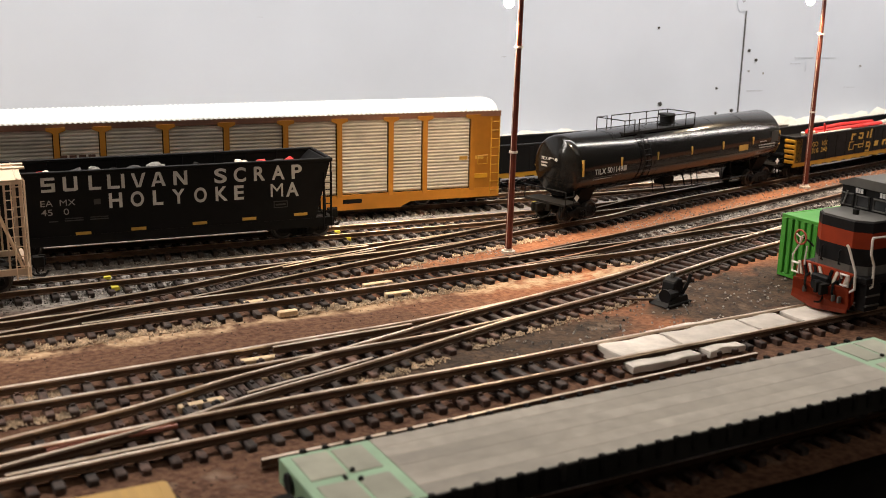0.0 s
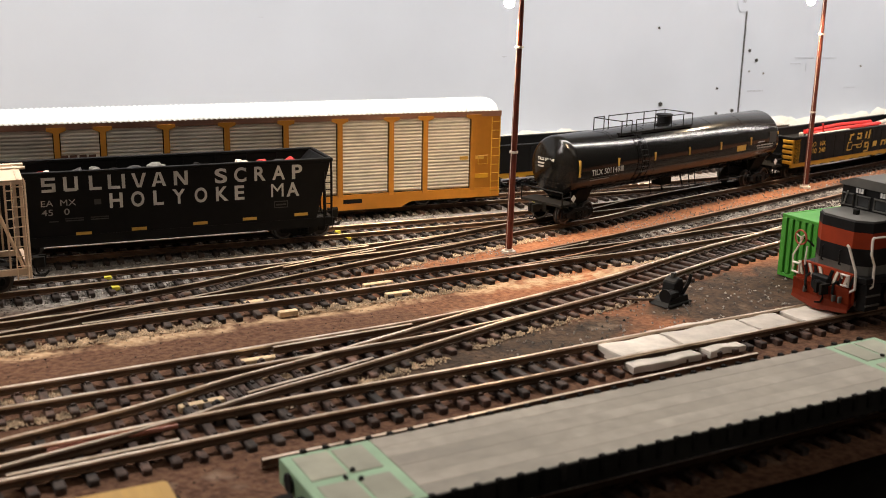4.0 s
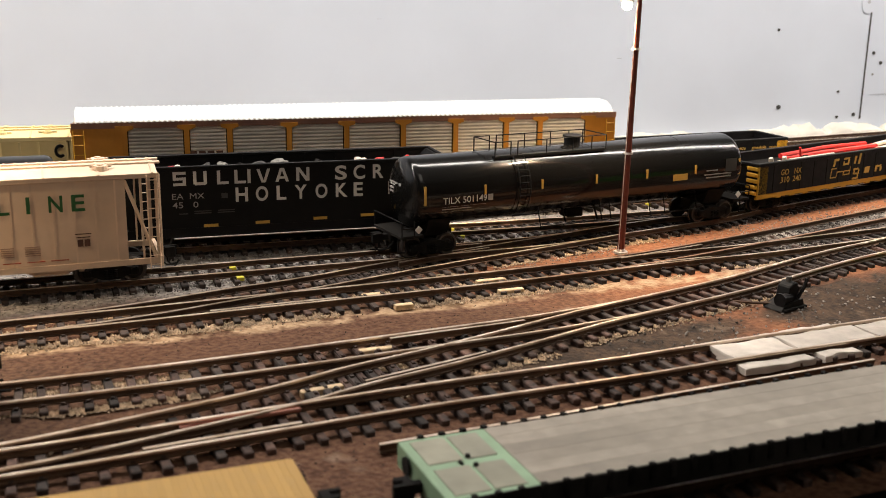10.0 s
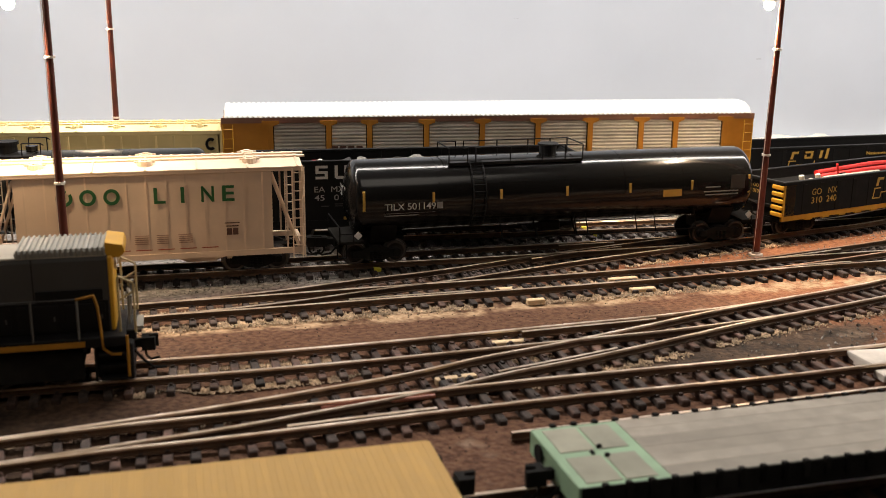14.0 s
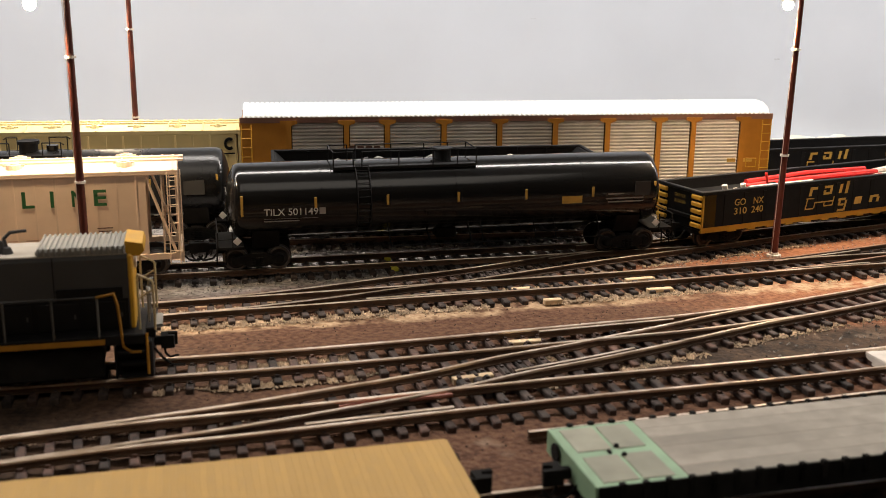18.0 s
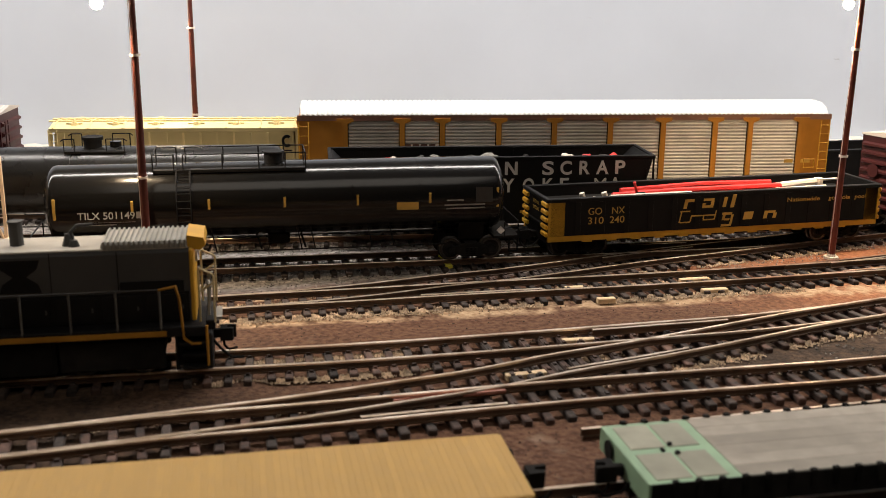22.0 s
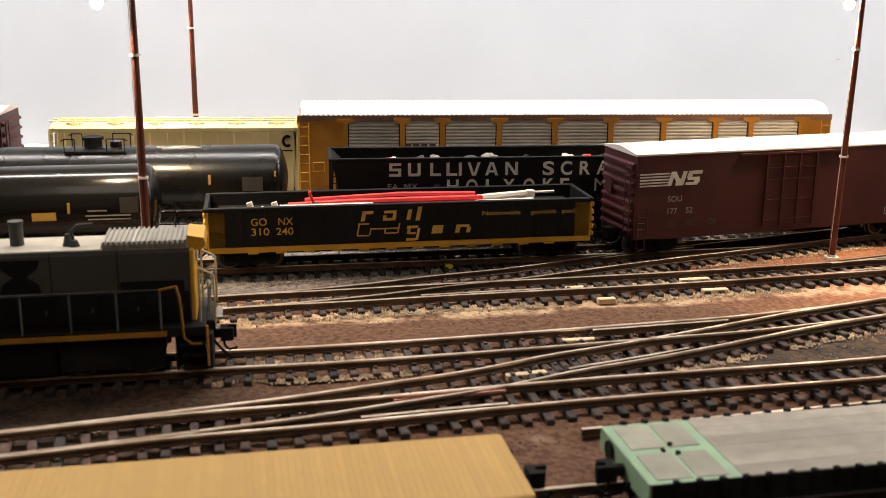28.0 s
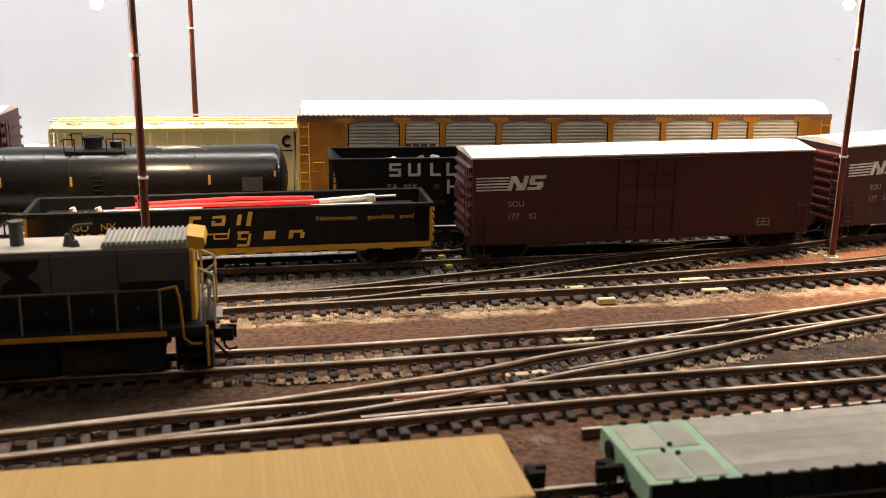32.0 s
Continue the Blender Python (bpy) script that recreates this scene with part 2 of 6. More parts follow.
    # grey gravel round the branch that runs off to the right
    g2 = math_node("ABSOLUTE", math_node("SUBTRACT", math_node("SUBTRACT", y, math_node("MULTIPLY", math_node("SUBTRACT", x, 0.293), 0.372)), -0.134), 0)
    f2 = math_node("MULTIPLY", step(math_node("ADD", g2, math_node("MULTIPLY", wob, 0.4)), 0.026, 0.020), step(x, 0.29, 0.33))
    col = mixed(f2, col, grey)
    # pale ballast spread beside the through track; its cream also holds the lamps' pools
    cream = mixed(step(fine, 0.3, 0.7), (0.27, 0.165, 0.092), (0.50, 0.355, 0.225))
    m2 = math_node("SUBTRACT", y, math_node("ADD", math_node("MULTIPLY", x, 0.125), -0.1745))
    for off, half, xa, xb in ((-0.0175, 0.0075, 0.30, 0.42), (0.0165, 0.0050, 0.05, 0.10)):
        w = math_node("ABSOLUTE", math_node("SUBTRACT", m2, off), 0)
        w = math_node("SUBTRACT", w, math_node("MULTIPLY", math_node("SUBTRACT", mid, 0.5), 0.018))
        fc = math_node("MULTIPLY", step(w, half, half * 0.35), math_node("MULTIPLY", step(x, xb, xa), step(noise_node(110, 4), 0.36, 0.52)))
        col = mixed(fc, col, cream)
    l.new(col, b.inputs["Base Color"])
    bp = n.new("ShaderNodeBump")
    bp.inputs["Strength"].default_value, bp.inputs["Distance"].default_value = 0.6, 0.0010
    l.new(noise_node(700, 4), bp.inputs["Height"])
    l.new(bp.outputs[0], b.inputs["Normal"])
    return m


M_SOIL = ground_material()

# ---- mesh helpers (millimetres) ----


def part(name, bm, material, parent=None, label="", m=None):
    """Links a bmesh in millimetres as one mesh object, under a thing or a part."""
    if isinstance(bm, bpy.types.Mesh):
        me = bm
    else:
        bmesh.ops.scale(bm, vec=(MM, MM, MM), verts=bm.verts)
        me = bpy.data.meshes.new(name)
        bm.to_mesh(me)
        bm.free()
        mats = material if isinstance(material, (list, tuple)) else [material]
        for k in mats:
            me.materials.append(k)
    ob = new(name, me)
    if parent:
        ob.parent = parent
    if m:
        ob.matrix_local = m
    if label:
        ob["label"] = label
    return ob


def empty(name, m, label, category, group=""):
    ob = new(name)
    ob.empty_display_size = 0.01
    ob.matrix_basis = m
    return tagged(ob, label, category, group)


def B():
    return bmesh.new()


def box(bm, x0, x1, y0, y1, z0, z1, bev=0.0, mi=0):
    vs = [bm.verts.new((x, y, z)) for x in (x0, x1) for y in (y0, y1) for z in (z0, z1)]
    fs = [bm.faces.new([vs[i] for i in q]) for q in ((0, 1, 3, 2), (4, 6, 7, 5), (0, 4, 5, 1), (2, 3, 7, 6), (0, 2, 6, 4), (1, 5, 7, 3))]
    for f in fs:
        f.material_index = mi
    if bev:
        es = list({e for f in fs for e in f.edges})
        bmesh.ops.bevel(bm, geom=es, offset=bev, segments=1, affect="EDGES", profile=0.5)
    return bm


def boxb(*a, bev=0.0):
    return box(B(), *a, bev=bev)


def rod(bm, a, b, r=0.3, seg=6, r2=None):
    """A round bar between two points."""
    a, b = Vector(a), Vector(b)
    d = b - a
    res = bmesh.ops.create_cone(bm, cap_ends=True, segments=seg, radius1=r, radius2=r if r2 is None else r2, depth=d.length)
    m = Matrix.Translation((a + b) / 2) @ d.to_track_quat("Z", "Y").to_matrix().to_4x4()
    bmesh.ops.transform(bm, matrix=m, verts=res["verts"])
    return bm


def rods(pts, r=0.3, seg=6):
    """A bent round bar through the points, swept in one piece."""
    bm = B()
    pts = [Vector(p) for p in pts]
    dirs = [(b - a).normalized() for a, b in zip(pts, pts[1:])]
    up = dirs[0].orthogonal().normalized()
    rings = []
    for i, p in enumerate(pts):
        d0, d1 = dirs[max(i - 1, 0)], dirs[min(i, len(dirs) - 1)]
        t = (d0 + d1).normalized() if (d0 + d1).length > 1e-4 else d0
        up = (up - t * up.dot(t)).normalized()
        side = t.cross(up)
        w = r / max(0.6, t.dot(d0))
        rings.append([bm.verts.new(p + (up * math.cos(2 * math.pi * k / seg) + side * math.sin(2 * math.pi * k / seg)) * w) for k in range(seg)])
    for a, b in zip(rings, rings[1:]):
        for k in range(seg):
            bm.faces.new((a[k], a[(k + 1) % seg], b[(k + 1) % seg], b[k]))
    bm.faces.new(rings[0][::-1])
    bm.faces.new(rings[-1])
    return bm


def prism(bm, pts, axis, a, b, mi=0):
    """A closed outline in the plane across an axis, drawn out from a to b along it."""
    k = "xyz".index(axis)

    def put(p, v):
        q = list(p)
        q.insert(k, v)
        return bm.verts.new(q)

    lo, hi = [put(p, a) for p in pts], [put(p, b) for p in pts]
    n = len(pts)
    fs = [bm.faces.new((lo[i], lo[(i + 1) % n], hi[(i + 1) % n], hi[i])) for i in range(n)]
    fs += [bm.faces.new(lo[::-1]), bm.faces.new(hi)]
    for f in fs:
        f.material_index = mi
    bmesh.ops.recalc_face_normals(bm, faces=fs)
    return bm


def text_mesh(body, height, length=None, weight=0.0):
    """Letters as a mesh in millimetres: cap height, and the whole length when it is known; starts at x = 0 and faces -y."""
    cu = bpy.data.curves.new("letters", "FONT")
    weight = 0.0 if "M" in body else weight
    cu.body, cu.size, cu.extrude, cu.offset = body, 10.0, 0.02, weight
    ob = bpy.data.objects.new("letters", cu)
    me = bpy.data.meshes.new_from_object(ob)
    bpy.data.objects.remove(ob)
    co = np.empty(len(me.vertices) * 3)
    me.vertices.foreach_get("co", co)
    co = co.reshape(-1, 3)
    co[:, 0] -= co[:, 0].min()
    k = height / 7.2
    kx = length / co[:, 0].max() if length else k
    out = np.stack([co[:, 0] * kx * MM, co[:, 2] * MM, co[:, 1] * k * MM], 1)
    me.vertices.foreach_set("co", out.ravel())
    me.flip_normals()
    return me


def letter(body, x, y, z, height, material, parent, length=None, name="lettering", back=False, weight=0.05):
    me = text_mesh(body, height, length, weight)
    me.materials.append(material)
    m = pose(x * MM, y * MM, z * MM, 0, 0, 180 if back else 0)
    return part(name, me, material, parent, m=m)


def bars(rects, y, material, parent, name="marking", skew=0.0):
    """Flat painted bars on a side, each a part: x0, x1, z0, z1."""
    for x0, x1, z0, z1 in rects:
        bm = B()
        prism(bm, [(x0, z0), (x1, z0), (x1 + skew * (z1 - z0), z1), (x0 + skew * (z1 - z0), z1)], "y", y, y + 0.12)
        part(name, bm, material, parent)


class Curve:
    """A smooth line in plan through points in millimetres, sampled by length."""

    def __init__(self, pts, step=2.0):
        p = np.array(pts, float)
        d = np.diff(p, axis=0)
        ln = np.hypot(*d.T)
        k = d / ln[:, None]
        m = np.vstack([k[0], (k[:-1] * ln[1:, None] + k[1:] * ln[:-1, None]) / (ln[1:] + ln[:-1])[:, None], k[-1]])
        out = []
        for i in range(len(ln)):
            u = np.linspace(0, 1, max(2, int(ln[i] / step)), endpoint=False)[:, None]
            out.append((2 * u**3 - 3 * u**2 + 1) * p[i] + (u**3 - 2 * u**2 + u) * ln[i] * m[i] + (-2 * u**3 + 3 * u**2) * p[i + 1] + (u**3 - u**2) * ln[i] * m[i + 1])
        self.p = np.vstack(out + [p[-1:]])
        self.s = np.r_[0, np.cumsum(np.hypot(*np.diff(self.p, axis=0).T))]

    def at(self, v):
        return np.array([np.interp(v, self.s, self.p[:, 0]), np.interp(v, self.s, self.p[:, 1])])

    def heading(self, v):
        d = self.at(v + 1.5) - self.at(v - 1.5)
        return math.atan2(d[1], d[0])

    def at_x(self, x):
        return float(np.interp(x, self.p[:, 0], self.s))

    def offset(self, d):
        t = np.gradient(self.p, axis=0)
        t /= np.hypot(*t.T)[:, None]
        return self.p + np.stack([-t[:, 1], t[:, 0]], 1) * d


ZR = 4.5  # top of the rails over the soil


def on_track(curve, x, bogie):
    """The pose of a car whose middle stands near x on a track."""
    s = curve.at_x(x)
    return on_track_s(curve, s, bogie)


def on_track_s(curve, s, bogie):
    a, b = curve.at(s - bogie / 2), curve.at(s + bogie / 2)
    c = (a + b) / 2
    return pose(c[0] * MM, c[1] * MM, ZR * MM, 0, 0, math.degrees(math.atan2(b[1] - a[1], b[0] - a[0])))

# ---- structure ----
gm = B()
bmesh.ops.create_grid(gm, x_segments=150, y_segments=90, size=1)
for v in gm.verts:
    x, y = v.co.x * 900 + 150, v.co.y * 340 - 120
    z = 0.9 * noise.noise(Vector((x * 0.03, y * 0.05, 0))) + 0.35 * noise.noise(Vector((x * 0.15, y * 0.2, 3)))
    edge = -386 + 0.11 * (x + 200) + 0.00003 * max(0, x - 88) ** 2 - 24
    y = edge + (y + 460) / 680 * (220 - edge)
    v.co = (x, y, z - 0.45)
for f in gm.faces:
    f.smooth = True
tagged(part("ground", gm, M_SOIL), "model scenery ground of brown, orange and oily soil", "ground", kind="structure")

M_WALL = mat("backdrop_paint", (0.63, 0.675, 0.755), 0.75, var=0.05, scale=9, bump=0.05, bscale=60)
M_ROOM = mat("room_paint", (0.24, 0.22, 0.20), 0.85, var=0.1, scale=6)
M_SCRATCH = mat("scuffed_paint", (0.52, 0.555, 0.62), 0.8, var=0.1)
wall = tagged(part("wall_north", boxb(-1500, 1900, 222, 242, -40, 900), M_WALL), "pale blue-white painted backdrop wall", "wall", kind="structure")
part("seam", boxb(646.3, 647.5, 221.4, 222.5, 16, 108), M_LGREY, wall, "dark joint between backdrop boards")
bm = B()
prism(bm, [(642 + 5.5 * math.cos(a) + 0, 116 + 9 * math.sin(a)) for a in np.linspace(0, 2 * math.pi, 18, endpoint=False)], "y", 221.2, 222.5)
plate = part("hinge_plate", bm, M_WALL, wall, "white painted plate over the joint")
for x, z, r in ((564, 27.7, 2.0), (557.6, 93.3, 1.1), (653.7, 73.4, 1.5), (662, 64.8, 1.5), (622, 40.3, 1.1), (655, 55, 0.8), (671, 53, 0.8), (643, 117, 1.8), (623, 18, 1.3), (640, 20, 1.6), (782, 58, 0.9)):
    bm = B()
    rod(bm, (x, 221.2, z), (x, 223, z), r, 10)
    part("screw", bm, M_LGREY if r > 1 else M_ROOFG, wall)
for x0, x1, z0, z1 in ((705, 726, 66, 67), (735, 752, 65.5, 66.4), (655, 672, 37, 37.7), (718, 719, 54, 62), (765, 778, 38, 38.6), (700, 712, 61, 61.5), (210, 214, 101, 101.5), (410, 414, 70, 70.6)):
    part("scratch", boxb(x0, x1, 221.6, 222.4, z0, z1), M_SCRATCH, wall)
for nm, dims in (("wall_south", (-1500, 1900, -2240, -2220, -900, 1600)), ("wall_west", (-1520, -1500, -2220, 242, -900, 1600)), ("wall_east", (1900, 1920, -2220, 242, -900, 1600))):
    tagged(part(nm, boxb(*dims), M_ROOM), "plain dark painted room wall", "wall", kind="structure")
tagged(part("ceiling", boxb(-1500, 1900, -2220, 242, 1600, 1620), M_WALL), "plain white room ceiling", "ceiling", kind="structure")
tagged(part("floor", boxb(-1500, 1900, -2220, 242, -920, -900), M_LGREY), "plain grey room floor", "floor", kind="structure")
fb = B()
prism(fb, [(-750, -474), (1050, -240), (1050, -246), (-750, -480)], "z", -120, -3)
tagged(part("fascia", fb, M_UNDER), "dark front edge of the layout table", "fascia", kind="structure")

# fluffy white wadding along the foot of the backdrop
bm = B()
random.seed(4)
for i in range(64):
    x = -700 + i * 27 + random.uniform(-8, 8)
    h = random.uniform(6, 10) if x < 545 else random.uniform(12, 17)
    r = bmesh.ops.create_icosphere(bm, subdivisions=3, radius=1)
    for v in r["verts"]:
        k = 1 + 0.35 * noise.noise(v.co * 2 + Vector((i, 0, 0))) + 0.15 * noise.noise(v.co * 6 + Vector((i, 5, 0)))
        v.co = Vector((v.co.x * 24, v.co.y * (15 if x < 420 else 7), v.co.z * h)) * k + Vector((x, 207 if x < 420 else 216, 0))
for f in bm.faces:
    f.smooth = True
tagged(part("wadding", bm, M_FLUFF), "white fluffy wadding along the foot of the backdrop", "wadding", kind="stuff")

# ---- tracks ----
T0 = Curve([(-750, 20), (100, 30), (277, 37), (317, 42), (422, 56), (520, 72), (640, 96), (800, 130)])
T1 = Curve([(-750, -14), (-300, -5), (0, -2), (240, -2), (340, 0), (420, 4), (470, 9), (540, 16.5)])
T2 = Curve([(-750, -86), (0, -62.5), (100, -59), (224, -54.8), (300, -50.3), (350, -45.5), (386, -38.5), (412, -29.5)])
T3 = Curve([(-750, -187.5), (-300, -145), (40, -112.3), (100, -106.7), (146, -102.5), (190, -97.8), (240, -90.5), (275, -79.5)])
RR = Curve([(-90, -188), (-23, -178), (12, -170.5), (35, -164), (72, -151), (98, -143.5), (125, -133), (154, -121.5), (184, -110.5), (204, -104), (240, -92), (275, -79.5), (319, -65.8), (342, -58.8), (387, -38.8), (436, -20.8), (466, -10.8), (531, 11.8), (600, 32.5), (648, 49), (750, 83), (950, 151)])
TRAIN = Curve([(-650, -178), (-300, -145), (40, -112.3), (100, -106.7), (146, -102.5), (190, -97.8), (240, -90.5), (275, -79.5), (319, -65.8), (342, -58.8), (387, -38.8), (436, -20.8), (466, -10.8), (531, 11.8), (600, 32.5), (648, 49), (750, 83), (950, 151)])
M2 = Curve([(-750, -268), (-300, -213), (-100, -187.5), (-12, -176), (29, -171), (69, -165.5), (120, -159.5), (165, -154), (217, -146.5), (279, -136.5), (329, -130.5), (389, -119.5), (422, -114), (480, -98), (540, -76)])
P2 = Curve([(205, -148.2), (230, -144.5), (260, -137), (293, -127), (346, -109.5), (421, -82.5), (543, -37.5), (620, -9), (760, 43), (950, 112)])
M1 = Curve([(-750, -312), (-300, -272), (-100, -252.5), (-16, -244.3), (24, -240.6), (65, -235.3), (107, -228.8), (144, -222.8), (180, -217), (206, -211), (233, -203.6), (252, -197)])
MR = Curve([(-80, -311), (-36, -300.5), (-13, -294.5), (4, -290.2), (42, -278.3), (78, -266), (101, -255.5), (134, -243.5), (170, -228.8), (210, -212), (242, -200.8), (298, -180), (321, -169.3), (366, -150), (401, -137.5), (460, -112), (540, -76), (640, -32), (800, 38)])
FF = Curve([(-750, -490), (-300, -365), (-150, -328), (-70, -309.3), (-16, -298.3), (4, -295.6), (75, -283.8), (120, -277), (160, -272.3), (197, -268), (235, -262), (330, -249.5), (450, -233), (700, -198), (950, -163)])
FL = Curve([(-750, -443), (-200, -386), (88, -354.5), (300, -329), (500, -300), (950, -230)])
TB = Curve([(430, 152), (480, 160.5), (572, 178), (623, 187.5), (700, 201)])

PROFILE = [(-1.15, 0), (1.15, 0), (1.15, 0.35), (0.35, 0.55), (0.35, 1.7), (0.68, 1.85), (0.68, 2.5), (0.52, 2.7), (-0.52, 2.7), (-0.68, 2.5), (-0.68, 1.85), (-0.35, 1.7), (-0.35, 0.55), (-1.15, 0.35)]


def rail_mesh(line, z0=1.8, head=None, worn=False):
    """A rail of the true section swept along a line; its running top is bare metal."""
    t = np.gradient(line, axis=0)
    t /= np.hypot(*t.T)[:, None]
    nrm = np.stack([-t[:, 1], t[:, 0]], 1)
    k = len(PROFILE)
    vs = [(p[0] + q[0] * a, p[1] + q[1] * a, z0 + h) for p, q in zip(line, nrm) for a, h in PROFILE]
    fs, mi = [], []
    for i in range(len(line) - 1):
        for j in range(k):
            a, b = i * k + j, i * k + (j + 1) % k
            fs.append((a, b, b + k, a + k))
            mi.append(0 if j in ((5, 6, 7, 8, 9) if worn else (6, 7, 8)) else 1)
    fs += [tuple(range(k))[::-1], tuple(range((len(line) - 1) * k, len(line) * k))]
    mi += [1, 1]
    me = bpy.data.meshes.new("rail")
    me.from_pydata([(x * MM, y * MM, z * MM) for x, y, z in vs], [], fs)
    me.materials.append(head or M_RAILTOP)
    me.materials.append(M_RAILSIDE)
    me.polygons.foreach_set("material_index", mi)
    me.validate()
    return me


def tie_mesh(material):
    bm = B()
    box(bm, -1.45, 1.45, -15, 15, -0.6, 1.78, bev=0.35)
    for y in (-8.5, 8.5):
        box(bm, -1.15, 1.15, y - 2.5, y + 2.5, 1.7, 2.0)
    for y in (-10.3, -6.6, 6.6, 10.3):
        box(bm, -0.6, 0.6, y - 0.55, y + 0.55, 1.9, 2.6)
    bmesh.ops.scale(bm, vec=(MM, MM, MM), verts=bm.verts)
    me = bpy.data.meshes.new("tie")
    bm.to_mesh(me)
    bm.free()
    me.materials.append(material)
    return me


TIE_A, TIE_B = tie_mesh(M_TIE), tie_mesh(M_TIE2)
random.seed(11)
TRACK_JOBS = []


def track(name, label, curve, x0, x1, others=(), over=(), material=0, pitch=7.3, lift=0.0, head=None, worn=False):
    """A track thing: two rails and its ties. others: joined tracks whose rails need longer ties; over: tracks on whose ties this one lies."""
    th = empty("railway_track", pose(0, 0, 0), label, "track", "yard tracks")
    sel = (curve.p[:, 0] >= x0) & (curve.p[:, 0] <= x1)
    for d in (8.5, -8.5):
        line = curve.offset(d)[sel]
        part("rail", rail_mesh(line, 1.8 + lift, head, worn), None, th)
    TRACK_JOBS.append((th, curve, x0, x1, others, over, material, pitch, max(0.0, lift - 0.04)))
    return th


def lay_ties(th, curve, x0, x1, others, over, material, pitch, lift):
    s, s1 = curve.at_x(x0) + 2, curve.at_x(x1)
    while s < s1:
        p, h = curve.at(s), curve.heading(s)
        n = np.array([-math.sin(h), math.cos(h)])
        lo, hi, skip = -15.0, 15.0, False
        for o in over:
            k = np.argmin(((o.p - p) ** 2).sum(1))
            if 0 < k < len(o.p) - 1 and np.hypot(*(o.p[k] - p)) < 29:
                skip = True
        for o in others:
            k = np.argmin(((o.p - p) ** 2).sum(1))
            d = (o.p[k] - p) @ n
            if 0 < k < len(o.p) - 1 and abs(d) < 29:
                lo, hi = min(lo, d - 15), max(hi, d + 15)
        if not skip:
            me = TIE_B if random.random() < (0.75 if material else 0.12) else TIE_A
            c = p + n * (lo + hi) / 2
            ob = new("tie", me)
            ob.parent = th
            ob.matrix_local = pose(c[0] * MM, c[1] * MM, (lift + random.uniform(-0.1, 0.02)) * MM, 0, 0, math.degrees(h) + random.uniform(-2.2, 2.2)) @ Matrix.Diagonal((random.uniform(0.92, 1.08), (hi - lo) / 30 * random.uniform(0.98, 1.03), 1, 1))
        s += pitch * random.uniform(0.94, 1.06)


track("t0", "rearmost storage track on grey ballast", T0, -420, 760, lift=-3.0)
track("tb", "rear running track along the backdrop on grey ballast", TB, 432, 698, lift=3.0)
track("t1", "back storage track on grey ballast", T1, -420, 540, others=(RR,))
track("t2", "storage track on grey ballast", T2, -420, 411, others=(RR,))
track("t3", "yard track with steel rails on grey ballast", T3, -420, 274, others=(RR,))
track("ladder", "diagonal ladder track across the yard", RR, -80, 760, over=(T3, M2, T2, T1), lift=0.04)
track("m2", "through track with rusty rails on pale ballast", M2, -420, 535, others=(RR, P2, MR))
track("p2", "branch track with rusty rails bedded in grey gravel", P2, 206, 760, over=(M2,), lift=0.04, head=M_RUSTTOP)
track("m1", "yard lead with worn dark ties", M1, -420, 251, others=(MR,), material=1, worn=True)
track("mr", "crossover track with bare metal rails", MR, -78, 700, over=(M1, FF, M2), material=1, lift=0.04, worn=True)
track("ff", "front running track with reddish ties", FF, -420, 760, others=(MR,), material=1, pitch=7.8, worn=True)
track("fl", "front siding at the table edge", FL, -420, 700, material=1, pitch=8.5)

# guard rails and frogs at the turnouts
gr = empty("guard_rails", pose(0, 0, 0), "short rusty guard rails lying between running rails", "rail")
for c, x0, x1, d in ((M1, 120, 180, 5.6), (MR, 100, 150, -5.6), (RR, 150, 200, 5.6), (M2, 55, 110, -5.6), (FF, 30, 78, -5.6), (P2, 255, 310, 5.6), (M2, 255, 300, -5.6), (T3, 168, 200, 5.6)):
    sel = (c.p[:, 0] > x0) & (c.p[:, 0] < x1)
    part("guard_rail", rail_mesh(c.offset(d)[sel], 1.7), None, gr)
LOOSE = Curve([(98, -306.8), (148, -299.8), (200, -291.5), (288, -278.8)])
lr = empty("loose_rail", pose(0, 0, 0), "spare rusty rail lying on the soil beside the track", "rail")
part("rail", rail_mesh(LOOSE.p, 0.2), None, lr)

# pale replacement timbers
for i, (x, y, a, ln) in enumerate(((114.5, -224.5, 5, 13), (89, -258, 12, 15), (184, -147, 8, 14), (188, -163.5, 6, 12), (137, -174.3, 6, 8), (127, -157, 8, 9), (64, -274, 10, 14))):
    tm = boxb(-ln / 2, ln / 2, -1.5, 1.5, -0.3, 2.1, bev=0.25)
    tagged(part("timber", tm, M_WOOD, m=pose(x * MM, y * MM, 0, 0, 0, a)), "short pale timber block lying between the rails", "timber", "pale timbers")
for y, r in ((0, 0.8), (2.6, 0.6)):
    wire = part("wire", rods([(42, -284.5 + y, 2.9), (58, -280.5 + y, 3.2), (79, -277.5 + y, 3.4)], r, 8), M_TEAL)
    tagged(wire, "reddish wire bridging the gap between rails", "wire", "red wires")


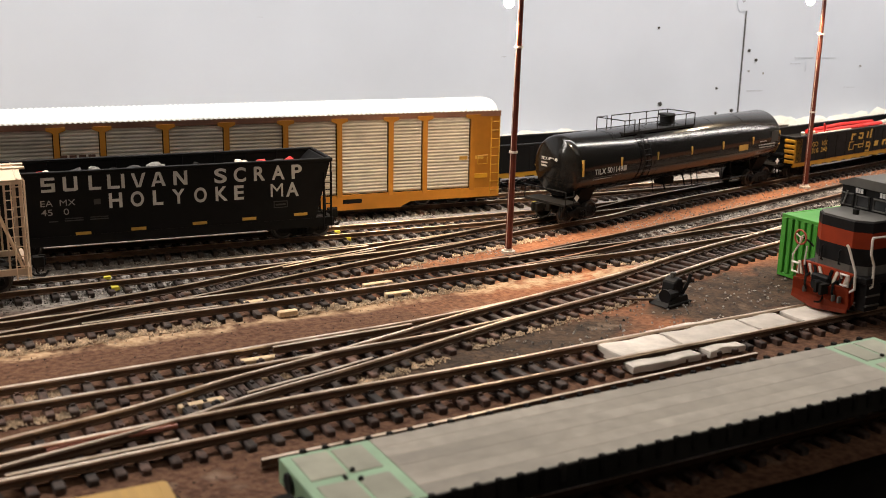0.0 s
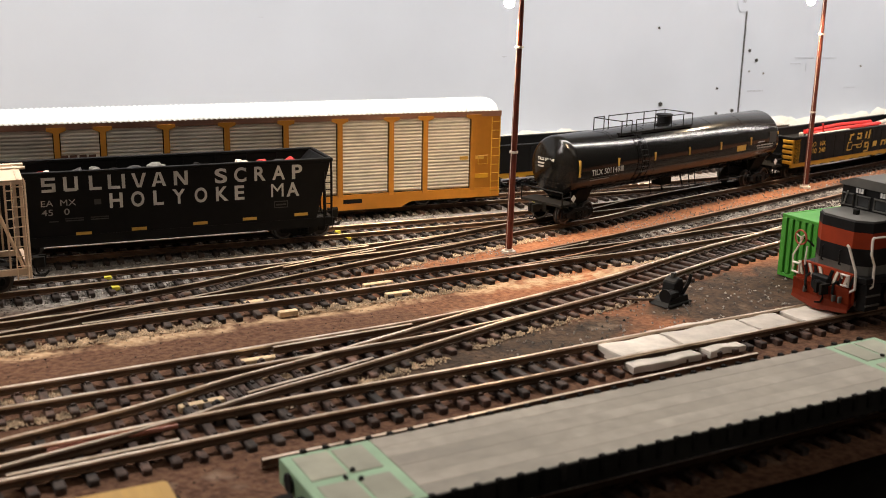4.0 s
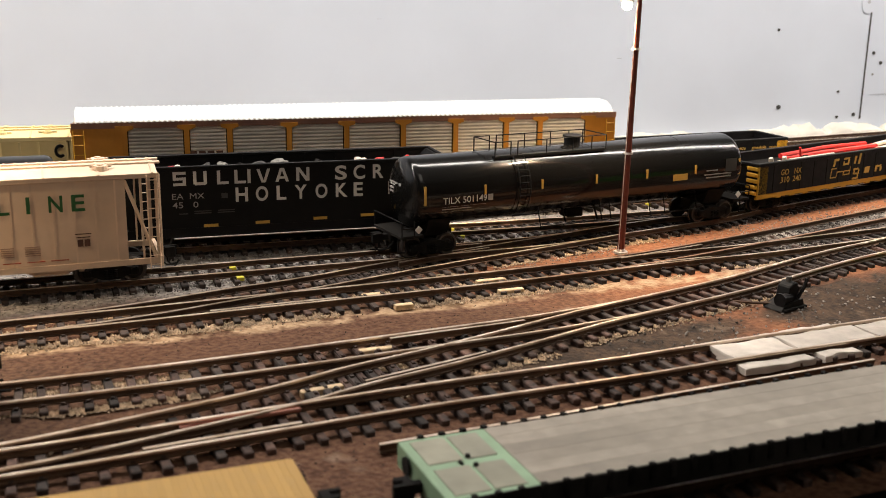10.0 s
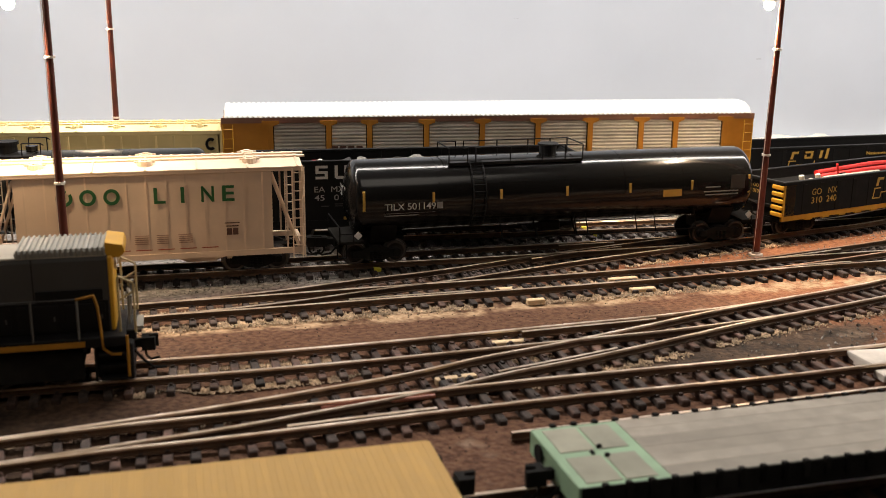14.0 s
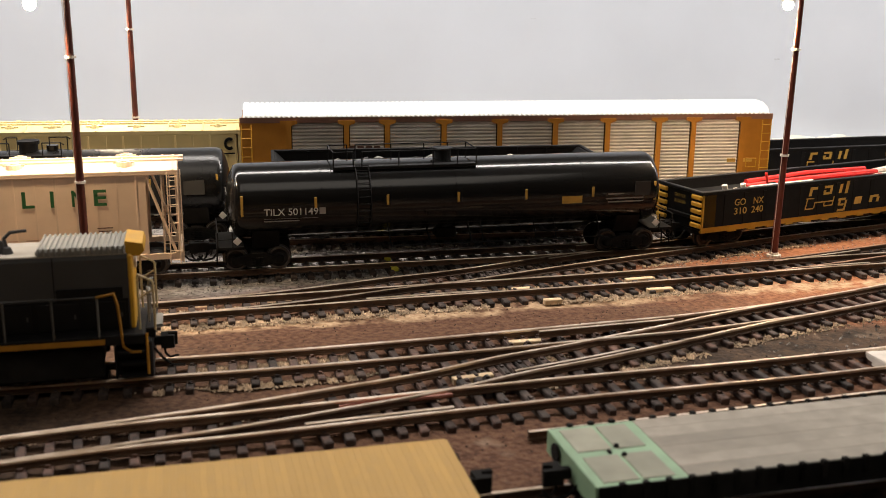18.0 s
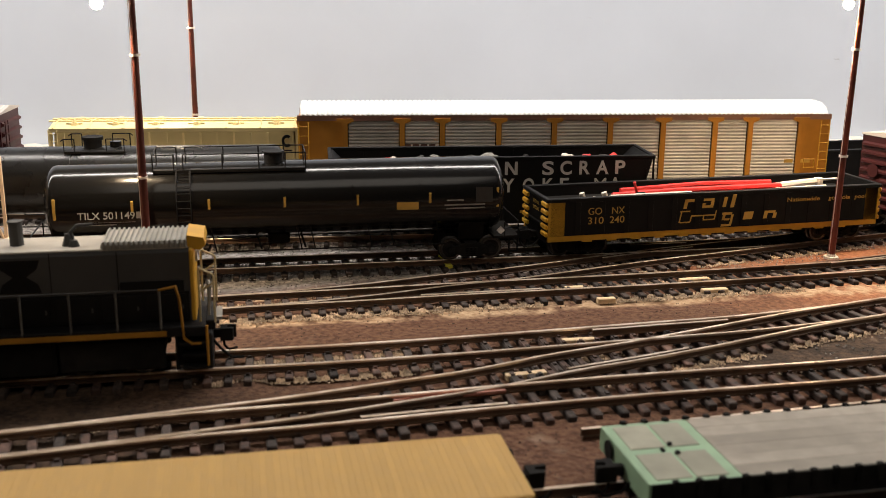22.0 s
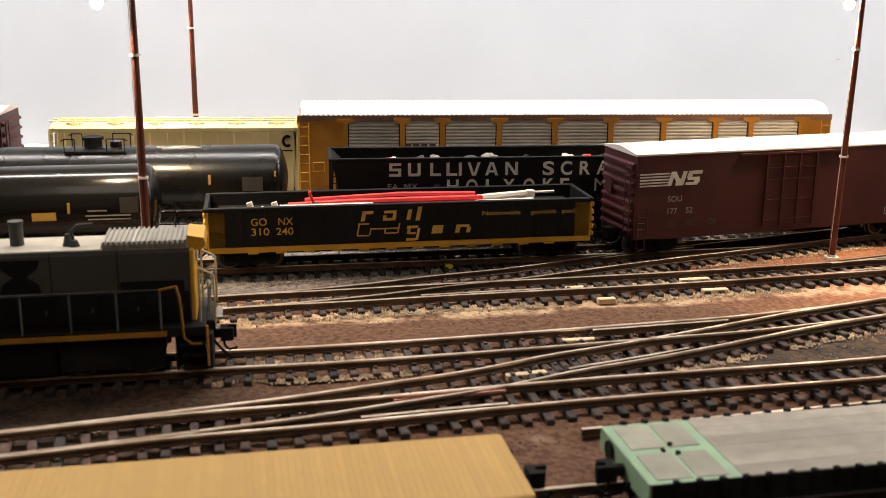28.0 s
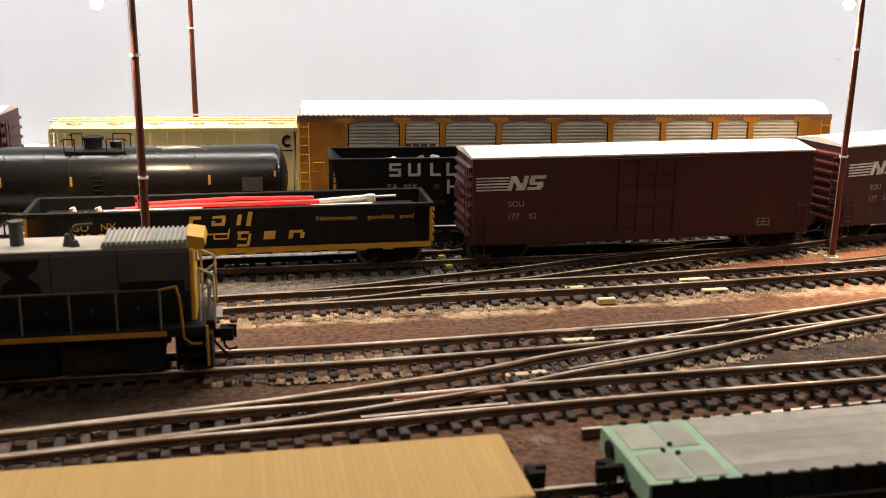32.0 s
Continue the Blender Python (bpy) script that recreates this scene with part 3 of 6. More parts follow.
def stones(name, label, n, place, material, size, seed):
    """Loose stones as small uneven octahedra, in one mesh."""
    rng = np.random.default_rng(seed)
    xy = place(rng, n)
    n = len(xy)
    base = np.array([(1, 0, 0), (-1, 0, 0), (0, 1, 0), (0, -1, 0), (0, 0, 1), (0, 0, -0.6)], float)
    tri = np.array([(0, 2, 4), (2, 1, 4), (1, 3, 4), (3, 0, 4), (2, 0, 5), (1, 2, 5), (3, 1, 5), (0, 3, 5)])
    sz = rng.uniform(size[0], size[1], (n, 1, 1)) * rng.uniform(0.6, 1.3, (n, 6, 1))
    a = rng.uniform(0, 6.28, n)
    rot = np.stack([np.stack([np.cos(a), -np.sin(a), 0 * a], 1), np.stack([np.sin(a), np.cos(a), 0 * a], 1), np.stack([0 * a, 0 * a, 1 + 0 * a], 1)], 1)
    vs = np.einsum("nij,nkj->nki", rot, base[None] * sz)
    vs[:, :, :2] += xy[:, None, :2]
    vs[:, :, 2] += xy[:, None, 2]
    fs = (tri[None] + 6 * np.arange(n)[:, None, None]).reshape(-1, 3)
    me = bpy.data.meshes.new(name)
    me.from_pydata((vs.reshape(-1, 3) * MM).tolist(), [], fs.tolist())
    me.materials.append(material)
    return tagged(new(name, me), label, "ballast", kind="stuff")


def island_tint(m, amount):
    """Each loose piece of a joined mesh takes its own shade."""
    n, l = m.node_tree.nodes, m.node_tree.links
    geo = n.new("ShaderNodeNewGeometry")
    r = n.new("ShaderNodeMapRange")
    r.inputs[3].default_value, r.inputs[4].default_value = 1 - amount, 1 + amount
    l.new(geo.outputs["Random Per Island"], r.inputs[0])
    hue = [k for k in n if k.type == "HUE_SAT"][0]
    for k in list(hue.inputs["Value"].links):
        l.remove(k)
    l.new(r.outputs[0], hue.inputs["Value"])


island_tint(M_STONE, 0.4)
island_tint(M_STONE2, 0.25)


def along(curves, x0, x1, spread, z=0.3, keep=None):
    def place(rng, n):
        out = []
        for c in curves:
            k = n // len(curves)
            s = rng.uniform(c.at_x(x0), c.at_x(x1), k)
            p = np.stack([np.interp(s, c.s, c.p[:, 0]), np.interp(s, c.s, c.p[:, 1])], 1)
            p[:, 1] += rng.normal(0, spread, k)
            out.append(np.c_[p, np.full(k, z) + rng.uniform(-0.3, 0.3, k)])
        return np.vstack(out)
    return place


stones("grey_ballast", "fine grey stone ballast under the back tracks", 48000, along((T1, T2, T3), -330, 270, 14), M_STONE, (0.25, 0.52), 1)
stones("grey_gravel", "grey gravel round the branch track", 14000, along((P2, RR), 290, 640, 10), M_STONE, (0.25, 0.55), 2)
stones("grey_gravel", "grey gravel heaped between the rails of the branch", 15000, along((P2,), 345, 640, 9, z=1.55), M_STONE, (0.3, 0.62), 14)
bed = B()
for k in range(0, len(TB.p) - 12, 12):
    for p, q in ((TB.p[k], TB.p[k + 12]),):
        prism(bed, [(-21, -0.6), (21, -0.6), (15, 2.7), (-15, 2.7)], "x", 0, np.hypot(*(q - p)) + 0.3)
        a = math.atan2(q[1] - p[1], q[0] - p[0])
        bmesh.ops.transform(bed, matrix=Matrix.Translation((p[0], p[1], 0)) @ Matrix.Rotation(a, 4, "Z"), verts=bed.verts[-8:])
tagged(part("ballast_bed", bed, M_STONE), "raised grey ballast bed along the backdrop", "ballast", kind="structure")
stones("grey_gravel", "grey gravel on the raised bed along the backdrop", 7000, along((TB,), 434, 696, 10, z=2.8), M_STONE, (0.3, 0.6), 17)
stones("pebbles", "pale pebbles scattered over the oily soil", 420, lambda r, n: np.c_[(x := r.uniform(200, 430, n)), 0.18 * x - 270 + r.normal(0, 16, n), np.full(n, 0.15)], M_STONE, (0.3, 0.8), 15)


def strip(curve, x0, x1, off, spread):
    def place(rng, n):
        s = rng.uniform(curve.at_x(x0), curve.at_x(x1), n)
        k = np.clip(np.searchsorted(curve.s, s), 0, len(curve.s) - 1)
        p = curve.offset(off)[k]
        p = p + rng.normal(0, 1, (n, 2)) * (3, spread)
        keep = np.array([noise.noise(Vector((q[0] * 0.035, q[1] * 0.03, off))) > -0.18 for q in p])
        p = p[keep]
        return np.c_[p, np.full(len(p), 0.25)]
    return place


stones("pale_ballast", "pale cream ballast spilling past the tie ends", 9500, strip(M2, -120, 400, -14.8, 2.2), M_STONE2, (0.3, 0.6), 3)
stones("pale_ballast", "pale cream ballast along the crossover", 2600, strip(MR, 90, 300, -14.0, 1.3), M_STONE2, (0.3, 0.6), 5)
stones("pale_ballast", "pale cream ballast along the yard lead", 3600, strip(M1, -20, 120, -13.6, 1.3), M_STONE2, (0.3, 0.6), 6)
stones("pale_ballast", "pale cream ballast beside the ladder", 2200, strip(RR, 120, 300, -14.0, 1.4), M_STONE2, (0.3, 0.6), 7)
stones("soil_grit", "dark brown grit scattered over the soil", 2600, lambda r, n: np.c_[r.uniform(-250, 200, n), r.uniform(-345, -140, n), np.full(n, 0.1)], mat("soil_grit", (0.09, 0.056, 0.038), 0.9, var=0.5, scale=200), (0.2, 0.42), 8)
stones("pale_ballast", "pale cream ballast between the rails of the yard lead", 2500, strip(M1, -60, 110, 5.5, 1.4), M_STONE2, (0.35, 0.7), 9)
stones("pale_ballast", "pale cream ballast at the front track's tie ends", 1800, strip(FF, -60, 240, 13.5, 1.6), M_STONE2, (0.4, 0.9), 10)
stones("pale_ballast", "pale cream ballast between the through rails", 1600, strip(M2, -60, 250, 5.0, 1.6), M_STONE2, (0.4, 0.9), 12)

# ---- rolling stock ----
WHEELSETS = {}


def wheelset_mesh():
    """Two wheels on an axle, each turned from a profile: flange, bright tread and rim, dished web, hub."""
    bm = B()
    prof = [(6.8, 1.2), (6.8, 5.6), (7.1, 5.95), (7.5, 5.8), (7.7, 5.25), (9.5, 5.15), (9.7, 5.0), (9.7, 4.1), (9.1, 3.8), (8.9, 2.4), (9.5, 2.0), (9.9, 1.8), (9.9, 1.0)]
    bright = (3, 4, 5, 6)
    seg = 24
    for sgn in (-1, 1):
        rings = [[bm.verts.new((r * math.cos(2 * math.pi * k / seg), sgn * y, r * math.sin(2 * math.pi * k / seg))) for k in range(seg)] for y, r in prof]
        for i, (p, q) in enumerate(zip(rings, rings[1:])):
            for k in range(seg):
                f = bm.faces.new((p[k], p[(k + 1) % seg], q[(k + 1) % seg], q[k]))
                f.material_index = 1 if i in bright else 0
    bmesh.ops.recalc_face_normals(bm, faces=bm.faces)
    rod(bm, (0, -11.5, 0), (0, 11.5, 0), 1.0, 8)
    bmesh.ops.scale(bm, vec=(MM, MM, MM), verts=bm.verts)
    me = bpy.data.meshes.new("wheelset")
    bm.to_mesh(me)
    bm.free()
    me.materials.append(M_WHEEL)
    me.materials.append(M_TREAD)
    return me


def truck_mesh():
    """Cast truck: two side frames with journal boxes and spring packs, and the bolster between them."""
    bm = B()
    for sgn in (-1, 1):
        y = sgn * 11.4
        prism(bm, [(-11.6, 6.4), (-11.6, 4.2), (-8.2, 4.0), (-3.6, 1.9), (3.6, 1.9), (8.2, 4.0), (11.6, 4.2), (11.6, 6.4), (7.6, 6.9), (4.0, 8.2), (-4.0, 8.2), (-7.6, 6.9)], "y", y - 0.7, y + 0.7)
        for x in (-9.6, 9.6):
            rod(bm, (x, y - 1.3, 5.2), (x, y + 1.3, 5.2), 1.4, 10)
            box(bm, x - 1.7, x + 1.7, y - 0.9, y + 0.9, 3.6, 6.8, bev=0.3)
        for x in (-2.0, 0, 2.0):
            for k in range(5):
                rod(bm, (x, y + sgn * 0.9, 2.8 + k * 0.8), (x, y + sgn * 0.9, 3.2 + k * 0.8), 0.85, 8)
        for x in (-5.2, 5.2):
            rod(bm, (x, y + sgn * 0.6, 5.2), (x, y + sgn * 1.0, 5.2), 0.8, 8)
    box(bm, -3, 3, -11, 11, 4.8, 8.4)
    bmesh.ops.scale(bm, vec=(MM, MM, MM), verts=bm.verts)
    me = bpy.data.meshes.new("truck_frame")
    bm.to_mesh(me)
    bm.free()
    me.materials.append(M_UNDER)
    return me


def coupler_mesh():
    bm = B()
    box(bm, -6, 2.5, -1.3, 1.3, -1.4, 1.4, bev=0.3)
    prism(bm, [(2, -2.6), (6.2, -2.4), (6.6, -0.8), (4.2, -0.4), (4.4, 1.2), (7.4, 1.2), (7.4, 2.6), (2, 2.6)], "z", -2.2, 2.2)
    for a, b in zip(((3, 0, -2), (3.2, 0, -4.6), (4.6, 0, -6.2)), ((3.2, 0, -4.6), (4.6, 0, -6.2), (7.6, 0, -5.6))):
        rod(bm, a, b, 0.4)
    bmesh.ops.scale(bm, vec=(MM, MM, MM), verts=bm.verts)
    me = bpy.data.meshes.new("coupler")
    bm.to_mesh(me)
    bm.free()
    me.materials.append(M_UNDER)
    return me


WHEELS, TRUCK, COUPLER = wheelset_mesh(), truck_mesh(), coupler_mesh()


def running_gear(car, bogie, half, zc=9.6, mid=0.0):
    """Two trucks with their wheelsets, and a coupler at each end."""
    sets = []
    for sx in (-1, 1):
        part("truck_frame", TRUCK, None, car, m=pose((mid + sx * bogie / 2) * MM, 0, 0))
        for dx in (-9.6, 9.6):
            x = mid + sx * bogie / 2 + dx
            sets.append((part("wheelset", WHEELS, None, car, m=pose(x * MM, 0, 5.2 * MM)), x))
        part("coupler", COUPLER, None, car, m=pose(sx * (half + 1.2) * MM, 0, zc * MM, 0, 0, 0 if sx > 0 else 180))
    WHEELSETS[car.name] = sets


def hoses(car, half):
    for sx in (-1, 1):
        part("air_hose", rods([(sx * half, -5, 8), (sx * (half + 3), -5.2, 5), (sx * (half + 7), -4, 4), (sx * (half + 9), -3, 6)], 0.45), M_UNDER, car)


def ladder(parent, x, y, z0, z1, width, n, axis="x", material=M_BLACK, name="ladder"):
    """Rungs between two stiles, standing off a side (axis x) or an end (axis y)."""
    bm = B()
    for k in (0, width):
        a = (x + k, y, z0) if axis == "x" else (x, y + k, z0)
        b = (x + k, y, z1) if axis == "x" else (x, y + k, z1)
        rod(bm, a, b, 0.28, 5)
    for i in range(n):
        z = z0 + (z1 - z0) * (i + 0.5) / n
        rod(bm, (x, y, z), (x + width, y, z) if axis == "x" else (x, y + width, z), 0.24, 5)
    return part(name, bm, material, parent)


def gondola(m, label):
    car = empty("gondola_car", m, label, "gondola", "gondola cars")
    L, W, Z0, Z1 = 88.5, 16.5, 10.2, 28.8
    part("floor", boxb(-L, L, -W + 1, W - 1, 8, 10), M_BLACK, car)
    for s in (-1, 1):
        bm = B()
        box(bm, -L + 1, L - 1, s * W - 0.9, s * W + 0.3, Z0 + 1.5, Z1)
        sd = part("side", bm, M_BLACK, car)
        for i in range(13):
            x = -L + 14.5 + i * (2 * L - 29) / 12
            bm = B()
            prism(bm, [(x - 2.1, s * W), (x - 1.3, s * (W + 1.1)), (x + 1.3, s * (W + 1.1)), (x + 2.1, s * W)], "z", Z0 + 2.0, Z1 - 1.2)
            part("side_post", bm, M_BLACK, car)
        part("top_chord", boxb(-L, L, s * W - 1.0, s * W + 1.3, Z1 - 0.9, Z1 + 0.9, bev=0.3), M_BLACK, car, "worn black top rail")
        bm = boxb(-L, L, s * W - 0.6, s * W + 1.1, Z0 - 1.3, Z0 + 1.7, bev=0.25)
        for i in range(12):
            x = -L + 20 + i * (2 * L - 40) / 11
            box(bm, x - 2.4, x + 2.4, s * W - 0.4, s * W + 1.0, Z0 - 2.0, Z0 - 1.2)
        part("side_sill", bm, M_YEL, car, "yellow side sill")
        for e in (-1, 1):
            part("corner_panel", boxb(min(e * L, e * (L - 8)), max(e * L, e * (L - 8)), min(s * W, s * (W + 0.9)), max(s * W, s * (W + 0.9)), Z0 + 1.6, Z1 - 1.0), M_YEL, car, "yellow corner panel")
    for e in (-1, 1):
        part("end", boxb(min(e * L, e * (L - 1)), max(e * L, e * (L - 1)), -W, W, Z0, Z1), M_BLACK, car)
        part("end_chord", boxb(e * L - 1.1, e * L + 1.1, -W - 1.2, W + 1.2, Z1 - 0.8, Z1 + 0.9, bev=0.3), M_BLACK, car)
        for s in (-1, 1):
            bm = B()
            for i in range(5):
                z = Z0 + 1.2 + i * 3.5
                a = sorted((s * 9.5, s * (W + 0.8)))
                box(bm, min(e * L, e * (L + 1.4)), max(e * L, e * (L + 1.4)), a[0], a[1], z, z + 2.3, bev=0.5)
            part("end_rib", bm, M_YEL, car, "yellow ribbed end corner")
        part("end_rib", boxb(min(e * L, e * (L + 0.9)), max(e * L, e * (L + 0.9)), -9, 9, 15, 17, bev=0.4), M_BLACK, car)
    part("centre_sill", boxb(-L, L, -4, 4, 6.6, 8.4), M_UNDER, car)
    y = -W - 1.3
    letter("GO", -69, y, 21.5, 3.4, M_YLET, car, 6.9)
    letter("NX", -57, y, 21.5, 3.4, M_YLET, car, 6.5)
    letter("310", -69, y, 17.0, 3.4, M_YLET, car, 7.9)
    letter("240", -58, y, 17.0, 3.4, M_YLET, car, 7.5)
    letter("Nationwide", 36, y, 23.0, 2.1, M_YLET, car, 18)
    letter("gondola", 59, y, 23.0, 2.1, M_YLET, car, 12.2)
    letter("pool", 74, y, 23.0, 2.1, M_YLET, car, 6.2)
    for body, z in (("GO NX", 24.2), ("310240", 21.2)):
        part("lettering", text_mesh(body, 1.8, 8.5), None, car, m=pose((-L - 0.15) * MM, 4.4 * MM, z * MM, 0, 0, -90)).data.materials.append(M_YLET)
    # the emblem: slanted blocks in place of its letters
    bars([(-20.2, -18.4, 22, 26.6), (-18.4, -14.6, 25.2, 26.6), (-10.2, -4.4, 22, 23.2), (-9.6, -4.0, 25.4, 26.6), (-5.8, -4.2, 23.2, 25.4), (-10.2, -8.6, 23.2, 24.4), (0.6, 2.4, 22, 26.8), (4.8, 6.8, 21.6, 28.0)], y, M_YLET, car, "emblem", 0.2)
    bars([(0.8, 6.0, 18.0, 19.2), (0.8, 2.2, 15.4, 18.0), (4.8, 6.0, 12.4, 18.0), (2.2, 4.8, 15.2, 16.2), (0.4, 4.8, 12.2, 13.4), (12.2, 17.2, 15.2, 19.0), (23.2, 25.2, 15.2, 19.0), (25.2, 29.8, 17.8, 19.0), (28.4, 30.2, 15.2, 17.8)], y, M_YLET, car, "emblem", 0.2)
    bars([(-21.6, -16.4, 20.4, 21.0), (-22.2, -21.6, 15.2, 20.4), (-21.6, -16.4, 15.0, 15.6), (-16.4, -15.8, 15.6, 18.6), (-15.8, -3.0, 18.0, 18.6), (-9.4, -3.6, 15.8, 16.4), (-9.6, -9.0, 16.4, 18.2), (-3.6, -3.0, 16.0, 20.6)], y, M_YLET, car, "emblem", 0.2)
    running_gear(car, 140, L)
    hoses(car, L)
    return car


def tank_car(m, label, long_platform=True, R=17.0, ZC=30.4):
    car = empty("tank_car", m, label, "tank car", "tank cars")
    L = 104
    bm = B()
    # dished head, a tight knuckle, then the straight shell
    prof = [(-L + 4.2 * (r / R) ** 2, r) for r in (0, 0.2 * R, 0.4 * R, 0.6 * R, 0.75 * R, 0.86 * R, 0.93 * R)]
    prof += [(-L + 4.6, R - 0.55), (-L + 5.4, R - 0.16), (-L + 6.4, R)]
    prof += [(x, R) for x in (-60, -30, 0, 30, 60)] + [(-x, r) for x, r in prof[::-1]]
    seg = 40
    rings = []
    for x, r in prof:
        rings.append([bm.verts.new((x, max(r, 0.05) * math.cos(2 * math.pi * k / seg), ZC + max(r, 0.05) * math.sin(2 * math.pi * k / seg))) for k in range(seg)])
    for a, b in zip(rings, rings[1:]):
        for k in range(seg):
            bm.faces.new((a[k], b[k], b[(k + 1) % seg], a[(k + 1) % seg])).smooth = True
    bm.faces.new(rings[0])
    bm.faces.new(rings[-1][::-1])
    bmesh.ops.recalc_face_normals(bm, faces=bm.faces)
    shell = M_TANK if long_platform else M_TANK2
    part("tank", bm, shell, car, "glossy black cylindrical tank" if long_platform else "satin black cylindrical tank")
    for x in (-62, -31, 0, 31, 62):
        bm = B()
        bmesh.ops.create_cone(bm, cap_ends=False, segments=40, radius1=R + 0.08, radius2=R + 0.08, depth=0.5)
        bmesh.ops.transform(bm, matrix=Matrix.Translation((x, 0, ZC)) @ Matrix.Rotation(math.pi / 2, 4, "Y"), verts=bm.verts)
        part("weld_band", bm, shell, car)
    for e in (-1, 1):
        bm = B()
        prism(bm, [(-8, 9.5), (8, 9.5), (12.5, 18.6), (8, 15.4), (0, 13.4), (-8, 15.4), (-12.5, 18.6)], "x", e * 87 - 6, e * 87 + 6)
        part("saddle", bm, M_UNDER, car)
        part("stub_sill", boxb(min(e * 76, e * 109), max(e * 76, e * 109), -4, 4, 7, 11.5), M_UNDER, car)
        bm = boxb(min(e * 97, e * 109), max(e * 97, e * 109), -15, 15, 11.0, 12.2)
        part("end_platform", bm, M_UNDER, car)
        bm = B()
        for a, b in (((e * 108.5, -15, 12), (e * 108.5, -15, 19)), ((e * 108.5, 15, 12), (e * 108.5, 15, 19)), ((e * 108.5, -15, 19), (e * 108.5, 15, 19)), ((e * 108.5, -15, 16), (e * 102, -15, 16)), ((e * 102, -15, 11), (e * 102, -15, 19))):
            rod(bm, a, b, 0.35)
        part("end_rail", bm, M_BLACK, car)
        part("brake_wheel" if e < 0 else "step", rods([(e * 109, -12, 11), (e * 109, -12, 4), (e * 105, -12, 4), (e * 105, -12, 11)], 0.35), M_BLACK, car)
        bm = B()
        prism(bm, [(e * 100 + d * 2.0 * math.cos(a), 15 + d * 2.0 * math.sin(a)) for d in (1,) for a in (0, math.pi / 2, math.pi, 1.5 * math.pi)], "y", -15.6, -15.3)
        part("placard", bm, M_WHITE, car, "white diamond placard")
    for s in (-1, 1):
        bm = rods([(-30, s * 13.5, 9.0), (74, s * 13.5, 9.0)], 0.35)
        for x in (-30, 8, 14, 40, 50, 72):
            rod(bm, (x, s * 13.5, 9.0), (x - 2, s * 13.0, 20), 0.3)
        part("side_grab_rail", bm, M_BLACK, car)
    bm = B()
    for x in (-12, 8):
        rod(bm, (x, -6, 15), (x + 2, -7, 8.0), 0.5)
    box(bm, -7, 3, -4, 4, 9.5, 14.5, bev=0.6)
    part("bottom_outlet", bm, M_UNDER, car)
    # yellow reflective strips
    for x in (-97.5, -65, -32.3, 0.7, 33.3, 66.3, 98):
        z0 = 29.4 if abs(x) < 90 else 26.6
        h = 4.6 if abs(x) < 90 else 9
        y = -math.sqrt(R * R - (z0 - ZC + h / 2) ** 2) - 0.1
        if x > 97:
            y += 0.7
        bm = boxb(x - 0.55, x + 0.55, y - 0.25, y + 1.2, z0, z0 + h)
        part("reflector", bm, M_YLET, car, "yellow reflective strip")
    zt = ZC + R
    if long_platform:
        x0, x1 = -56, 10.6
        part("dome", rod(rod(B(), (-3.4, 0, zt - 2), (-3.4, 0, zt + 4.0), 4.2, 20), (-3.4, 0, zt + 3.8), (-3.4, 0, zt + 4.8), 5.0, 20), M_BLACK, car, "black manway dome")
        for s in (-1, 1):
            part("walkway", boxb(x0, x1, s * 8 - 2.4, s * 8 + 2.4, zt - 2.9, zt - 1.3, bev=0.2), M_BLACK, car)
            for x in (x0, x0 + 9, x0 + 13, x0 + 30, x0 + 46, x1 - 9, x1):
                part("rail_post", rods([(x, s * 10.2, zt - 2), (x, s * 10.2, zt + 5.4)], 0.32), M_BLACK, car)
            part("hand_rail", rods([(x0, s * 10.2, zt + 5.4), (x0 + 9, s * 10.2, zt + 5.4)], 0.3), M_BLACK, car)
            part("hand_rail", rods([(x0 + 13, s * 10.2, zt + 5.4), (x1, s * 10.2, zt + 5.4)], 0.3), M_BLACK, car)
        for x in (x0, x1):
            part("hand_rail", rods([(x, -10.2, zt + 5.4), (x, 10.2, zt + 5.4)], 0.3), M_BLACK, car)
        lad = part("ladder", rods([(x0 + 10, -(R + 1.4) * math.cos(math.radians(a)), ZC + (R + 1.4) * math.sin(math.radians(a))) for a in range(62, -56, -12)], 0.28, 5), M_BLACK, car)
        part("stile", rods([(x0 + 16, -(R + 1.4) * math.cos(math.radians(a)), ZC + (R + 1.4) * math.sin(math.radians(a))) for a in range(62, -56, -12)], 0.28, 5), M_BLACK, lad)
        for i in range(12):
            a = math.radians(60 - i * 10)
            y, z = -(R + 1.4) * math.cos(a), ZC + (R + 1.4) * math.sin(a)
            part("rung", rods([(x0 + 10, y, z), (x0 + 16, y, z)], 0.25, 5), M_BLACK, lad)
        letter("TILX 501149", -88, -17.1, 26.4, 3.2, M_WHITE, car, 24)
        bars([(-63.4, -60.6, 26.4, 29.4)], -17.05, M_GREY, car, "data_panel")
        bars([(-88, -64, 24.6, 25.0), (-88, -72, 23.4, 23.8)], -16.0, M_GREY, car)
        bars([(74, 82, 30, 30.6), (73, 92, 27.8, 28.4), (74, 92, 26.2, 26.8)], -17.05, M_GREY, car)
        bars([(51, 61, 26.5, 30)], -17.05, M_YLET, car, "warning_label")
        bars([(87.6, 95.5, 29, 36)], -17.06, M_LGREY, car, "data_panel")
        part("lettering", text_mesh("TILX 501149", 1.7, 12, 0.2), None, car, m=pose(-103.7 * MM, 8.4 * MM, 33.6 * MM, 0, 0, -90)).data.materials.append(M_WHITE)
